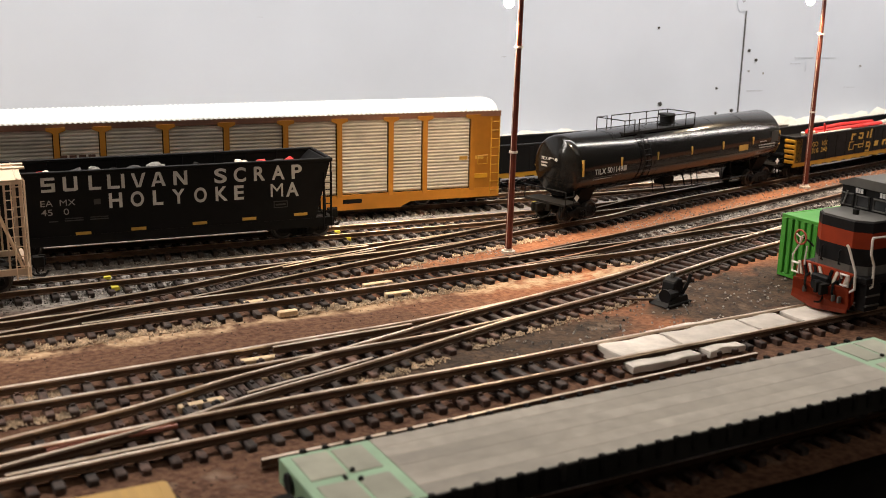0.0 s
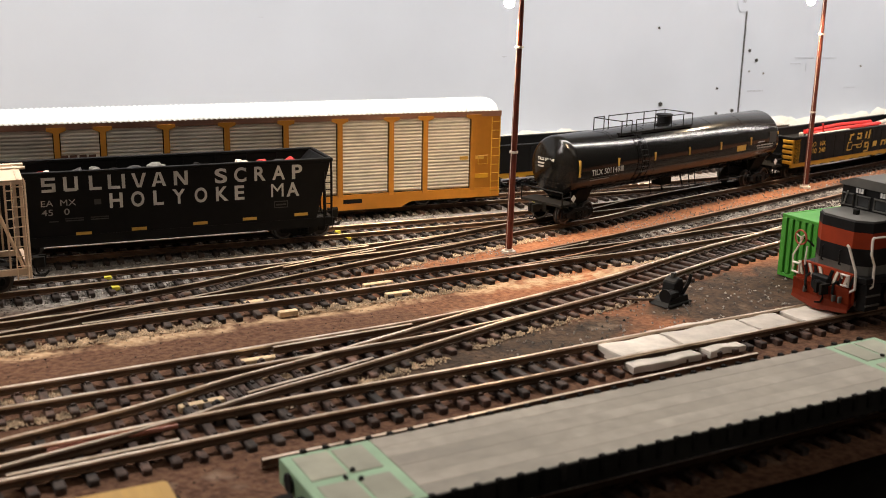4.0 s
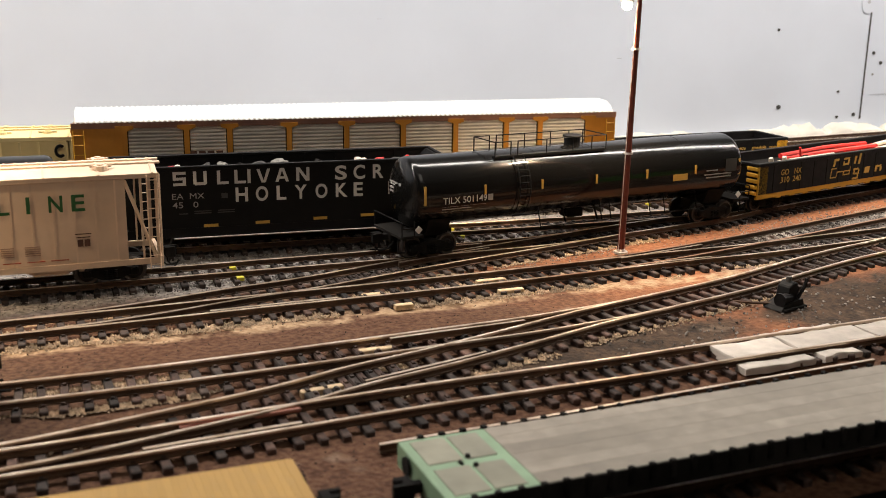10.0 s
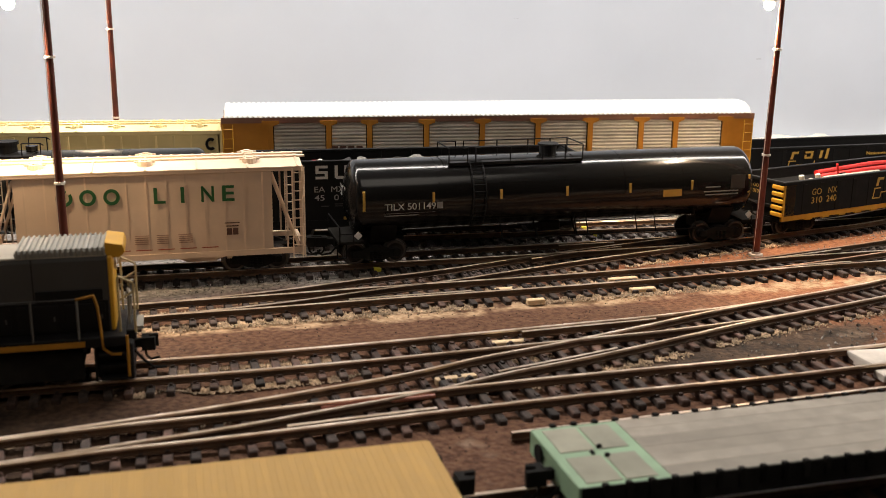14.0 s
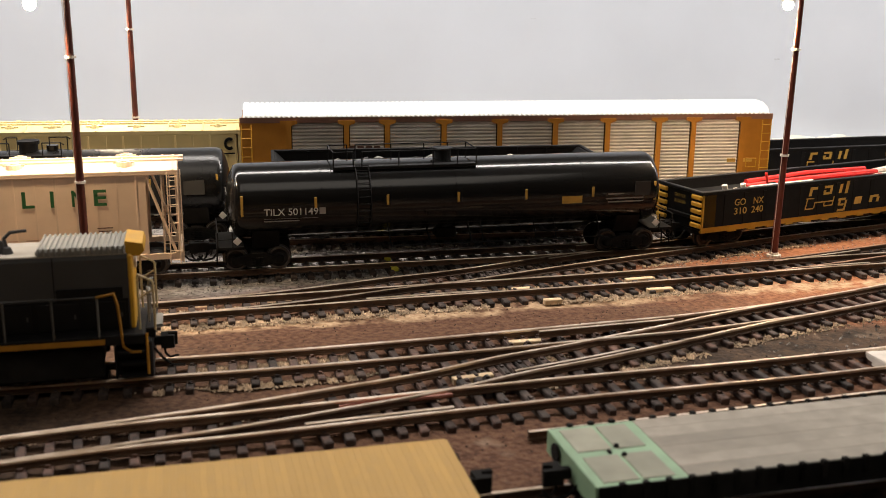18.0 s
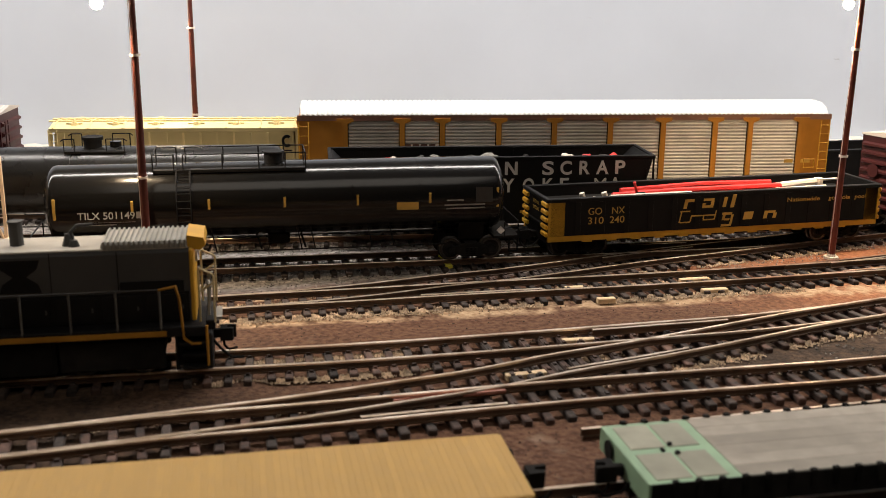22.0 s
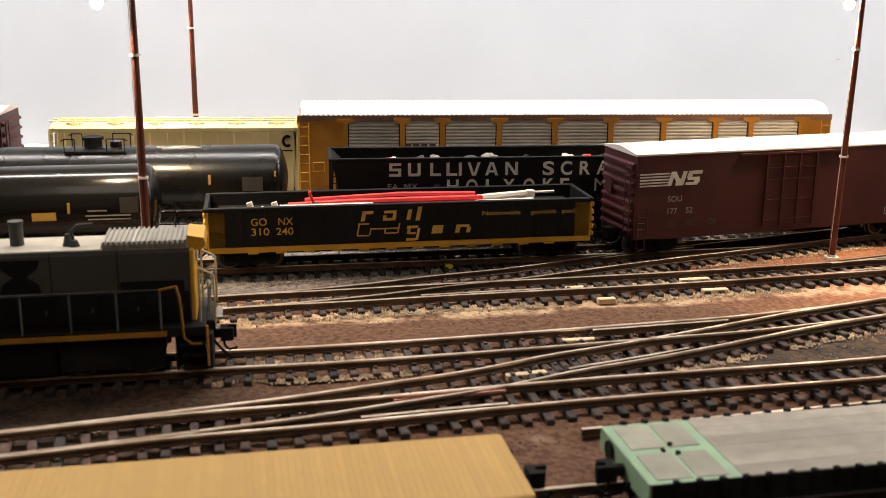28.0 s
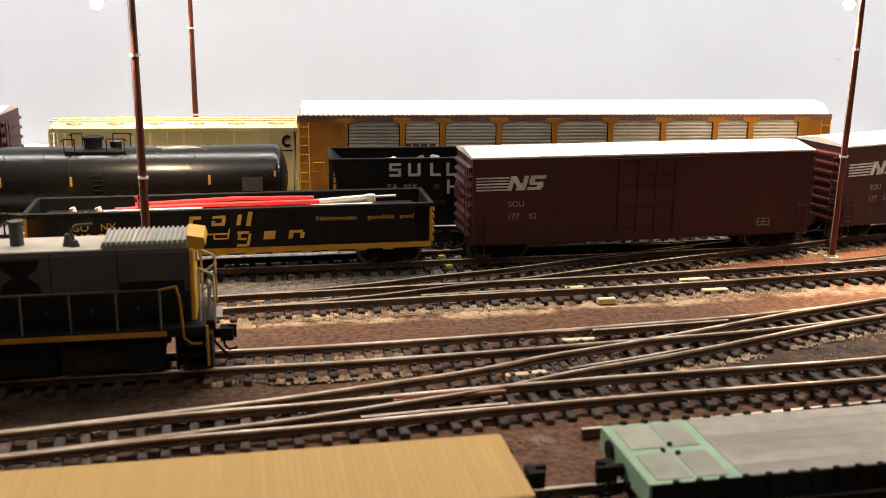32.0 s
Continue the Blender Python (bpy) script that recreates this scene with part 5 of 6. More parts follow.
def autorack(m):
    car = empty("autorack_car", m, "amber yellow enclosed autorack with silver screens and white roof", "autorack")
    L, W = 150.5, 16
    for s in (-1, 1):
        bm = B()
        prism(bm, [(-L, 4.5), (-L + 55, 4.5), (-L + 62, 1.4), (L - 62, 1.4), (L - 55, 4.5), (L, 4.5), (L, 10), (-L, 10)], "y", s * W - 0.7, s * W + 0.7)
        part("side_sill", bm, M_ARY, car)
        part("roof_rail", boxb(-L, L, s * W - 0.8, s * W + 0.6, 51.8, 54.8), M_HEAD, car, "red-brown roof rail, eave shade in its colour")
        posts = [26, 57.2, 79.4, 110.8, 142, 173.7, 203.8, 233.7, 254.1, 283.5]
        for x in posts:
            x -= L
            bm = B()
            prism(bm, [(x - 1.35, 9), (x + 1.35, 9), (x + 1.35, 50.2), (x + 4.6, 51.4), (x + 4.6, 53.0), (x - 4.6, 53.0), (x - 4.6, 51.4), (x - 1.35, 50.2)], "y", s * (W + 0.5) - 0.9, s * (W + 0.5) + 0.9)
            part("side_post", bm, M_ARY, car)
        for a, b in zip(posts, posts[1:]):
            a, b = a - L + 1.9, b - L - 1.9
            bm = B()
            n = 22
            z0, z1 = 10.4, 51.7
            row = []
            for i in range(n * 4 + 1):
                z = z0 + (z1 - z0) * i / (n * 4)
                d = (0, 0, 0.75, 0.75)[i % 4]
                row.append((s * (W - 0.7 + d), z))
            lo = [bm.verts.new((a, y, z)) for y, z in row]
            hi = [bm.verts.new((b, y, z)) for y, z in row]
            fs = [bm.faces.new((lo[i], hi[i], hi[i + 1], lo[i + 1])) for i in range(len(row) - 1)]
            box(bm, a, b, s * (W - 1.6) - 0.2, s * (W - 1.6) + 0.2, z0, z1)
            bmesh.ops.recalc_face_normals(bm, faces=bm.faces)
            part("screen_panel", bm, M_SCREEN, car, "corrugated silver screen")
        for e in (-1, 1):
            part("end_panel", boxb(min(e * (L - 0.5), e * (L - (26 if e < 0 else 18))), max(e * (L - 0.5), e * (L - (26 if e < 0 else 18))), s * W - 0.5, s * W + 0.4, 9, 53.0), M_ARY, car)
            part("corner_post", boxb(e * (L - 8.6) - 0.5, e * (L - 8.6) + 0.5, s * W - 0.2, s * W + 1.0, 9, 53), M_ARY, car)
            part("end_header", boxb(min(e * L, e * (L - 27)), max(e * L, e * (L - 27)), s * W - 0.2, s * W + 1.2, 52.2, 53.4), M_YEL, car)
            ladder(car, e * (L - 3.4) - 2.6, s * (W + 1.1), 6, 51, 5.2, 9, "x", M_YEL)
            part("notice_frame", rods([(e * (L - 14), s * (W + 0.6), 24), (e * (L - 8), s * (W + 0.6), 24), (e * (L - 8), s * (W + 0.6), 29), (e * (L - 14), s * (W + 0.6), 29), (e * (L - 14), s * (W + 0.6), 24)], 0.25, 4), M_YEL, car)
    for e in (-1, 1):
        bm = boxb(min(e * L, e * (L - 1)), max(e * L, e * (L - 1)), -W, W, 6, 52)
        for y in (-11, -4, 4, 11):
            box(bm, e * L - 0.6, e * L + 0.6, y - 0.5, y + 0.5, 8, 51)
        part("end_door", bm, M_ARY, car)
        part("jack_pad", boxb(e * (L - 12) - 4, e * (L - 12) + 4, -W - 1.4, -W, 16, 18.4), M_YEL, car) if e > 0 else None
        prismb = B()
        prism(prismb, [(-W, 54.4), (W, 54.4), (W - 3, 57.9), (6, 60.2), (-6, 60.2), (-W + 3, 57.9)], "x", e * (L - 2.4) - 0.6, e * (L - 2.4) + 0.6)
        part("roof_end", prismb, M_WROOF, car)
    bm = B()
    n = 110
    prof = [(-W - 0.9, 54.6), (-W - 0.7, 55.3), (-W + 2.6, 57.8), (-8, 59.6), (0, 60.3), (8, 59.6), (W - 2.6, 57.8), (W + 0.7, 55.3), (W + 0.9, 54.6)]
    rings = []
    for i in range(n * 2 + 1):
        x = (L - 2.2) * (i / n - 1)
        d = 0.55 if i % 2 else 0.0
        rings.append([bm.verts.new((x, y * (1 + d / 30), z + d)) for y, z in prof])
    for a, b in zip(rings, rings[1:]):
        for k in range(len(prof) - 1):
            bm.faces.new((a[k], b[k], b[k + 1], a[k + 1]))
    bmesh.ops.recalc_face_normals(bm, faces=bm.faces)
    part("roof", bm, M_WROOF, car, "white corrugated roof")
    part("deck", boxb(-L, L, -W + 0.8, W - 0.8, 8, 10), M_UNDER, car)
    part("inner_panel", boxb(-L + 2, L - 2, -W + 2.5, W - 2.5, 10, 54.5), M_UNDER, car)
    bars([(-92, -88.5, 37, 39), (-87.5, -84, 37, 39), (-83, -79.5, 37, 39), (-78.5, -75, 37, 39)], -W - 1.3, M_DKLET, car, "emblem")
    bars([(-100, -70, 35.8, 36.4)], -W - 0.8, M_YEL, car)
    bars([(125, 130, 27, 29), (134, 140, 27, 29)], -W - 0.65, M_YLET, car)
    bars([(55, 66, 5.2, 7.6)], -W - 0.95, M_BLACK, car, "builder_plate")
    running_gear(car, 230, L)
    hoses(car, L)
    return car


def flat_car(m, label, deck, end_mat, planks, L):
    car = empty("flat_car", m, label, "flat car", "flat cars")
    W = 17.2
    top = 13.2
    if planks:
        n = int(2 * L / 1.75)
        for i in range(n):
            x0 = -L + 2 * L * i / n
            part("plank", boxb(x0 + 0.006, x0 + 2 * L / n - 0.006, -W, W, top - 1.5, top + random.uniform(-0.03, 0.02), bev=0.05), deck, car)
    else:
        for i in range(6):
            y0 = -W + 2 * W * i / 6
            part("deck_panel", boxb(-L + 24, L - 24, y0 + 0.015, y0 + 2 * W / 6 - 0.015, top - 1.4, top + (0.02 if i % 2 else 0), bev=0.04), deck, car)
        for e in (-1, 1):
            a, b = sorted((e * L, e * (L - 24)))
            bm = boxb(a, b, -W, W, top - 1.6, top - 0.15)
            part("end_deck", bm, end_mat, car, "pale green end deck")
            for k, (u, v) in enumerate(((2, 11.5), (12.5, 21))):
                for s in (-1, 1):
                    a2, b2 = sorted((e * (L - u), e * (L - v)))
                    y0, y1 = sorted((s * 1.6, s * (W - 1.6)))
                    part("hatch_plate", boxb(a2, b2, y0, y1, top - 0.3, top + 0.05, bev=0.08), M_PLATE, car, "worn grey-green plate")
            for s in (-1, 1):
                part("hitch", rod(rod(B(), (e * (L - 13), s * 2.6, top - 0.3), (e * (L - 13), s * 2.6, top + 0.7), 0.7, 8), (e * (L - 10), s * 0.5, top - 0.3), (e * (L - 10), s * 0.5, top + 0.4), 0.5, 8), M_UNDER, car)
    for s in (-1, 1):
        bm = boxb(-L, L, s * W - 0.6, s * W + 0.5, 6.5, top - 0.2)
        part("side_sill", bm, M_UNDER if not planks else deck, car)
        n = 34
        for i in range(n):
            x = -L + 6 + i * (2 * L - 12) / (n - 1)
            part("stake_pocket", boxb(x - 0.8, x + 0.8, s * (W + 0.6) - 0.8, s * (W + 0.6) + 0.8, top - 4.2, top + (0.6 if not planks else -0.6), bev=0.15), M_UNDER if not planks else deck, car)
    for e in (-1, 1):
        part("end_beam", boxb(e * L - 0.7, e * L + 0.7, -W, W, 6.5, top - 0.1, bev=0.2), end_mat if not planks else deck, car)
        part("step", rods([(e * (L - 2), -W, 7), (e * (L - 2), -W, 2.5), (e * (L - 6), -W, 2.5), (e * (L - 6), -W, 7)], 0.4), M_UNDER, car)
        part("brake_wheel", rod(B(), (e * (L + 1), 9, 10), (e * (L + 1.6), 9, 10), 2.6, 12), M_UNDER, car)
    part("centre_sill", boxb(-L, L, -5, 5, 5, 11.5), M_UNDER, car)
    running_gear(car, 2 * L - 50, L, 8.8)
    hoses(car, L)
    return car


M_PALEY = mat("pale_yellow_rail", (0.50, 0.40, 0.22), 0.55, var=0.12)
M_CREAMROOF = mat("worn_cream_roof", (0.40, 0.36, 0.30), 0.7, var=0.15, scale=90)


def road_loco(m):
    """The grey and yellow road switcher, hood end towards +x."""
    car = empty("diesel_locomotive", m, "dark grey diesel locomotive with yellow trim and pale handrails", "locomotive", "locomotives")
    L, H = 87.5, 81.5
    part("walkway", boxb(-L, L - 3, -17, 17, 14.6, 18.0, bev=0.3), M_BLACK, car)
    part("end_platform", boxb(L - 3, L, -11, 11, 14.6, 18.0, bev=0.3), M_BLACK, car)
    for s in (-1, 1):
        part("side_sill", boxb(-L, 72, s * 17.1 - 0.3, s * 17.1 + 0.3, 15.2, 17.0), M_BAR, car, "dull orange side stripe")
    bm = B()
    prism(bm, [(-10.5, 18), (10.5, 18), (10.5, 41.8), (9.6, 43.0), (-9.6, 43.0), (-10.5, 41.8)], "x", -L + 30, H - 1.5)
    part("hood", bm, M_LGREY, car)
    for s in (-1, 1):
        part("lower_panel", boxb(-50, H - 2, s * 10.6 - 0.4, s * 10.6 + 0.4, 18.2, 28.6), M_BLACK, car)
        for i in range(9):
            x = -50 + i * 14.5
            part("hood_door", boxb(x, x + 12.6, s * 10.9 - 0.3, s * 10.9 + 0.3, 19, 27.8, bev=0.12), M_BLACK, car)
            part("door_latch", boxb(x + 11, x + 11.6, s * 11.2 - 0.25, s * 11.2 + 0.25, 22.5, 24), M_LGREY, car)
        part("filter_door", boxb(57.5, 78, s * 10.7 - 0.3, s * 10.7 + 0.3, 28.6, 32.4, bev=0.12), M_BLACK, car)
        for x in (-20, 2, 36, 57):
            part("panel_seam", boxb(x - 0.15, x + 0.15, s * 10.5 - 0.12, s * 10.5 + 0.12, 29, 43), M_BLACK, car)
    part("hood_roof", boxb(-L + 30, H - 1.8, -9.8, 9.8, 42.8, 43.6, bev=0.3), M_CREAMROOF, car, "pale cream roof")
    bm = boxb(52, H - 2, -9.8, 9.8, 42.6, 45.6, bev=0.8)
    part("radiator_grille", bm, M_ROOFG, car, "pale ribbed radiator housing")
    for i in range(17):
        x = 52.6 + i * 1.62
        part("grille_rib", boxb(x, x + 0.8, -10.1, 10.1, 43.4, 46.1, bev=0.25), M_ROOFG, car)
    part("hood_end", boxb(H - 1.6, H, -10.7, 10.7, 18, 42.8, bev=0.4), M_YEL, car, "yellow hood end")
    bm = B()
    prism(bm, [(H - 2, 42), (H + 2.4, 42), (H + 4.0, 43.6), (H + 3.4, 46.0), (H - 2, 47.0)], "y", -8.5, 8.5)
    part("number_board", bm, M_YEL, car, "yellow number board housing")
    part("chimney", rod(B(), (24.5, 0, 43), (24.5, 0, 51.2), 2.2, 14), M_LGREY, car)
    part("stack_rim", rod(B(), (24.5, 0, 51.0), (24.5, 0, 51.8), 2.5, 14), M_LGREY, car)
    part("roof_horn", rod(rods([(43, -2, 43.4), (42, -2, 48.0), (44, -2, 50.0), (49, -2, 50.4)], 0.55, 8), (43, -4, 45.6), (43, -4, 43.4), 1.2, 10, 2.0), M_LGREY, car)
    part("bell", rod(B(), (41, -3, 43.4), (41, -3, 47.6), 1.9, 10, 0.8), M_LGREY, car)
    # emblem: a dark waisted block in place of the initials
    for x in (20, -4):
        bm = B()
        prism(bm, [(x, 30), (x + 13, 30), (x + 12, 33), (x + 8.6, 35.4), (x + 12, 38), (x + 13, 41), (x, 41), (x + 1, 38), (x + 4.4, 35.4), (x + 1, 33)], "y", -10.7, -10.4)
        part("emblem", bm, M_BLACK, car, "dark painted block")
    part("cab", boxb(-L + 6, -L + 30, -15.5, 15.5, 18, 46, bev=0.8), M_LGREY, car)
    part("short_hood", boxb(-L + 1, -L + 6, -10.5, 10.5, 18, 36, bev=0.8), M_YEL, car)
    for s in (-1, 1):
        for x in (-18, -2, 12.5, 27, 42, 56.5, 70.3):
            part("stanchion", rods([(x, s * 16.6, 17), (x, s * 16.6, 31)], 0.45), M_WORN, car)
        part("hand_rail", rods([(-50, s * 16.6, 31), (70.3, s * 16.6, 31)], 0.32), M_LGREY, car, "grey side handrail")
        part("hand_rail", rods([(70, s * 16.8, 31), (75.5, s * 16.8, 32), (76.5, s * 16.8, 28), (77.5, s * 16.8, 14), (80, s * 16.8, 12), (83, s * 16.8, 12)], 0.5), M_BAR, car, "dull yellow step handrail")
        part("hand_rail", rods([(82.8, s * 12, 17.6), (82.8, s * 12, 35.8), (83.2, s * 12, 36.5), (87.2, s * 12, 34.4), (87.6, s * 12, 33.6), (87.6, s * 12, 17.6)], 0.42), M_PALEY, car, "pale yellow end handrail")
        part("hand_rail_brace", rods([(82.8, s * 12, 28.4), (87.6, s * 12, 31.4)], 0.4), M_PALEY, car)
        part("hand_rail", rods([(85.6, s * 5, 17.6), (85.6, s * 5, 30), (86.6, s * 10, 29)], 0.4), M_ROOFG, car, "pale end handrail")
        for k, (z, w) in enumerate(((11.5, 9), (7.5, 8), (3.2, 8))):
            part("step", boxb(L - 3 - w, L - 3.2, s * 15 - 2, s * 15 + 2, z, z + 0.8), M_BLACK, car)
        part("step_well", boxb(L - 13, L - 3.4, s * 12.8 - 0.3, s * 12.8 + 0.3, 3, 15), M_BLACK, car)
        part("step_side", boxb(L - 13, L - 12.4, min(s * 12.8, s * 16.8), max(s * 12.8, s * 16.8), 3, 15), M_BLACK, car)
        part("grab_iron", rods([(L - 2.6, s * 16.4, 18), (L - 2.6, s * 16.4, 4)], 0.5), M_BAR, car, "dull yellow grab iron")
    part("pilot", boxb(L - 3.2, L - 1, -16, 16, 2.6, 15, bev=0.4), M_BLACK, car)
    part("drop_step", boxb(L - 0.8, L + 2.2, -6, 6, 16.4, 17.4), M_ROOFG, car)
    part("mu_hose", rods([(L - 1, -8, 10), (L + 2, -8, 6), (L + 5, -8, 3.4), (L + 9, -7, 2.8)], 0.5), M_UNDER, car)
    part("headlight", rod(B(), (H, 0, 38), (H + 0.8, 0, 38), 2.2, 14), M_WHITE, car)
    part("fuel_tank", boxb(-32, 36, -14, 14, 1.6, 14.6, bev=1.2), M_UNDER, car)
    for sx in (-1, 1):
        for s in (-1, 1):
            part("truck_side", boxb(sx * 54 - 17, sx * 54 + 17, s * 12.4 - 1.2, s * 12.4 + 1.2, 2.6, 13, bev=0.6), M_UNDER, car)
        part("truck_bolster", boxb(sx * 54 - 16, sx * 54 + 16, -11, 11, 4, 14.6), M_UNDER, car)
    running_gear(car, 108, L - 2)
    return car


def yard_loco(m):
    """The orange and black locomotive; its nose looks to -x."""
    car = empty("diesel_locomotive", m, "black and orange-red diesel locomotive with white handrails", "locomotive", "locomotives")
    L = 95
    part("walkway", boxb(-L + 3, L, -17, 17, 14.2, 16.6, bev=0.3), M_BLACK, car)
    oct_ = [(-L + 3, -8), (-L + 3, 8), (-L + 7.5, 13.6), (-L + 26, 13.6), (-L + 26, -13.6), (-L + 7.5, -13.6)]
    for z0, z1, mt, lab in ((16.6, 20.4, M_WORN, "worn grey band"), (20.4, 27.5, M_BLACK, "black band"), (27.5, 34.2, M_ORANGE, "orange-red band"), (34.2, 38.2, M_BLACK, "black band")):
        bm = B()
        prism(bm, oct_, "z", z0, z1)
        part("nose", bm, mt, car, lab)
    bm = B()
    prism(bm, [(x * 1 + (0.5 if x > -L + 12 else 0.5), y * 0.97) for x, y in oct_], "z", 38.2, 39.0)
    part("nose_top", bm, M_WORN, car, "worn grey nose top")
    part("vent", rod(B(), (-L + 13, 0, 39), (-L + 13, 0, 41), 1.3, 10), M_UNDER, car)
    part("cab", boxb(-L + 22, -L + 51, -16, 16, 16.6, 48.4, bev=0.6), M_BLACK, car)
    bm = B()
    prism(bm, [(-16.6, 48.3), (-16.6, 49.4), (-9, 52.2), (9, 52.2), (16.6, 49.4), (16.6, 48.3)], "x", -L + 20.8, -L + 53)
    part("cab_roof", bm, M_WORN, car, "worn grey cab roof")
    for y0, y1 in ((-15, -9.4), (-7.6, -1.2), (1.2, 7.6), (9.4, 15)):
        win = part("cab_window", boxb(-L + 21.8, -L + 22.3, y0 + 0.5, y1 - 0.5, 40.4, 44.4), M_PANE, car, "dark glazed cab window")
        part("window_frame", rods([(-L + 21.7, y0, 40), (-L + 21.7, y1, 40), (-L + 21.7, y1, 44.8), (-L + 21.7, y0, 44.8), (-L + 21.7, y0, 40)], 0.38, 4), M_WORN, win)
    for y0, y1 in ((-8.6, -3.6), (3.6, 8.6)):
        nb = part("number_board", boxb(-L + 21.2, -L + 22.3, y0, y1, 45.4, 48.4, bev=0.15), M_BLACK, car)
        for k in range(3):
            part("number_bar", boxb(-L + 21.05, -L + 21.25, y0 + 0.6 + k * 1.35, y0 + 1.6 + k * 1.35, 45.9, 47.9), M_WHITE, nb)
    for s in (-1, 1):
        part("windscreen_wiper", rods([(-L + 21.2, s * 12, 46), (-L + 21.0, s * 13.5, 40)], 0.35), M_ROOFG, car)
        part("cab_side_window", boxb(-L + 31, -L + 45, s * 16 - 0.3, s * 16 + 0.3, 37, 46), M_WINDOW, car)
    part("hood", boxb(-L + 51, L - 6, -11, 11, 16.6, 46, bev=0.8), M_BLACK, car)
    bm = B()
    prism(bm, [(-11.5, 17.4), (14.5, 17.4), (17.5, 14), (17, 5), (13, 2.2), (-10, 2.2), (-12, 5)], "x", -L + 1.4, -L + 3)
    part("pilot", bm, M_ORANGE, car, "orange-red pilot plate")
    # plough: two curved blades that meet in a shallow prow, each with a rolled top edge
    for y0, y1, zt in ((2.4, 17.5, 9.6), (2.4, -11.6, 11.6)):
        n = 8
        bm = B()
        rows = []
        for i in range(n + 1):
            u = i / n
            y = y0 + (y1 - y0) * u
            top = 7.4 + (zt - 7.4) * min(1, u * 2.2)
            out = 4.6 - 3.2 * u
            rows.append([bm.verts.new((-L + 1.2 - out * k, y, z)) for k, z in ((1.15, 0.4 + 1.0 * u), (0.85, 2.6), (0.62, 5.0), (0.9, top), (0.5, top + 0.25), (0.1, top - 0.4))])
        for p, q in zip(rows, rows[1:]):
            for k in range(5):
                bm.faces.new((p[k], q[k], q[k + 1], p[k + 1]))
        bmesh.ops.solidify(bm, geom=bm.faces[:], thickness=0.5)
        bmesh.ops.recalc_face_normals(bm, faces=bm.faces)
        part("plough_blade", bm, M_ORANGE, car, "scuffed orange-red plough blade")
    for y in (-8.5, -5.5, 9.5):
        part("plough_slot", boxb(-L - 2.4, -L - 0.6, y - 0.5, y + 0.5, 5.2, 7.8, bev=0.2), M_WORN, car)
    for i in range(10):
        y = -11 + i * 2.7
        d = 1.9 if y > 2 else -1.9
        bm = B()
        prism(bm, [(y, 11.4), (y + 1.35, 11.4), (y + 1.35 + d, 16.8), (y + d, 16.8)], "x", -L + 0.9, -L + 1.5)
        part("warning_stripe", bm, M_WPLAST if i % 2 else M_BLACK, car)
    part("draft_pocket", boxb(-L - 1.4, -L + 1.6, -1.8, 7.4, 8.4, 14.2, bev=0.8), M_BLACK, car)
    part("coupler_shank", rod(B(), (-L - 4, 2.6, 10.4), (-L, 2.6, 10.4), 2.0, 10), M_BLACK, car)
    for y in (-4.6, 9.6):
        part("air_hose", rods([(-L + 1, y, 13), (-L - 1.4, y, 12), (-L - 2, y - 0.4, 8.6), (-L - 1, y - 0.6, 6.6)], 0.5), M_UNDER, car)
    part("hand_rail", rods([(-L + 0.5, 18.8, 11.5), (-L + 0.5, 19.3, 18.7), (-L + 0.5, 16.8, 23.1), (-L + 0.5, 15.0, 27)], 0.42), M_BAND, car, "white handrail")
    part("hand_rail", rods([(-L + 0.5, 12.6, 16), (-L + 0.5, 12.5, 18.4), (-L + 0.5, 12.2, 24)], 0.42), M_BAND, car, "white handrail")
    part("hand_rail", rods([(-L + 0.5, -7.7, 29), (-L + 0.5, -8.6, 28.4), (-L + 0.5, -13.2, 19.1), (-L + 0.5, -13.7, 12), (-L + 0.5, -11.2, 10.1)], 0.5), M_BAND, car, "white handrail")
    part("hand_rail", rods([(-80, -16.6, 33.2), (-90.4, -16.6, 33.5), (-90.9, -16.6, 32.6), (-90.6, -16.6, 26.5), (-88.2, -16.6, 22), (-87.9, -16.6, 13.1), (-89.5, -16.6, 12.6)], 0.5), M_BAND, car, "white side handrail")
    for y0, y1, z0, z1 in ((-7.2, -10.9, 12.6, 17.0), (18.2, 14.6, 12.0, 16.0)):
        part("grab_iron", rods([(-L + 0.2, y0, z1 - 2), (-L - 0.4, y0, z1), (-L - 0.4, y1, z1), (-L - 0.4, y1, z0), (-L - 0.4, y0, z0)], 0.42), M_BAND, car)
    for s in (-1, 1):
        part("steps", boxb(-L + 4, -L + 12, s * 14.5 - 2.2, s * 14.5 + 2.2, 3, 14), M_BLACK, car)
        for z in (5, 9):
            part("step_edge", boxb(-L + 4, -L + 12, s * 16.8 - 0.4, s * 16.8 + 0.4, z, z + 0.7), M_WORN, car)
    # hoop of the hand brake, with spokes, on the nose platform's corner
    ring = [(-L + 0.5, 16.1 + 3.0 * math.cos(a), 26.9 + 3.0 * math.sin(a)) for a in np.linspace(0, 2 * math.pi, 19)]
    wheel = part("brake_wheel", rods(ring, 0.42, 6), M_REDST, car, "rust-red brake wheel")
    for a in (0.4, 2.5, 4.6):
        part("spoke", rods([(-L + 0.5, 16.1, 26.9), (-L + 0.5, 16.1 + 2.9 * math.cos(a), 26.9 + 2.9 * math.sin(a))], 0.3, 5), M_WPLAST, wheel)
    part("brake_chain", rods([(-L + 0.6, 14.4, 27), (-L + 1.4, 12.4, 26), (-L + 2.4, 10.4, 24)], 0.4), M_UNDER, car)
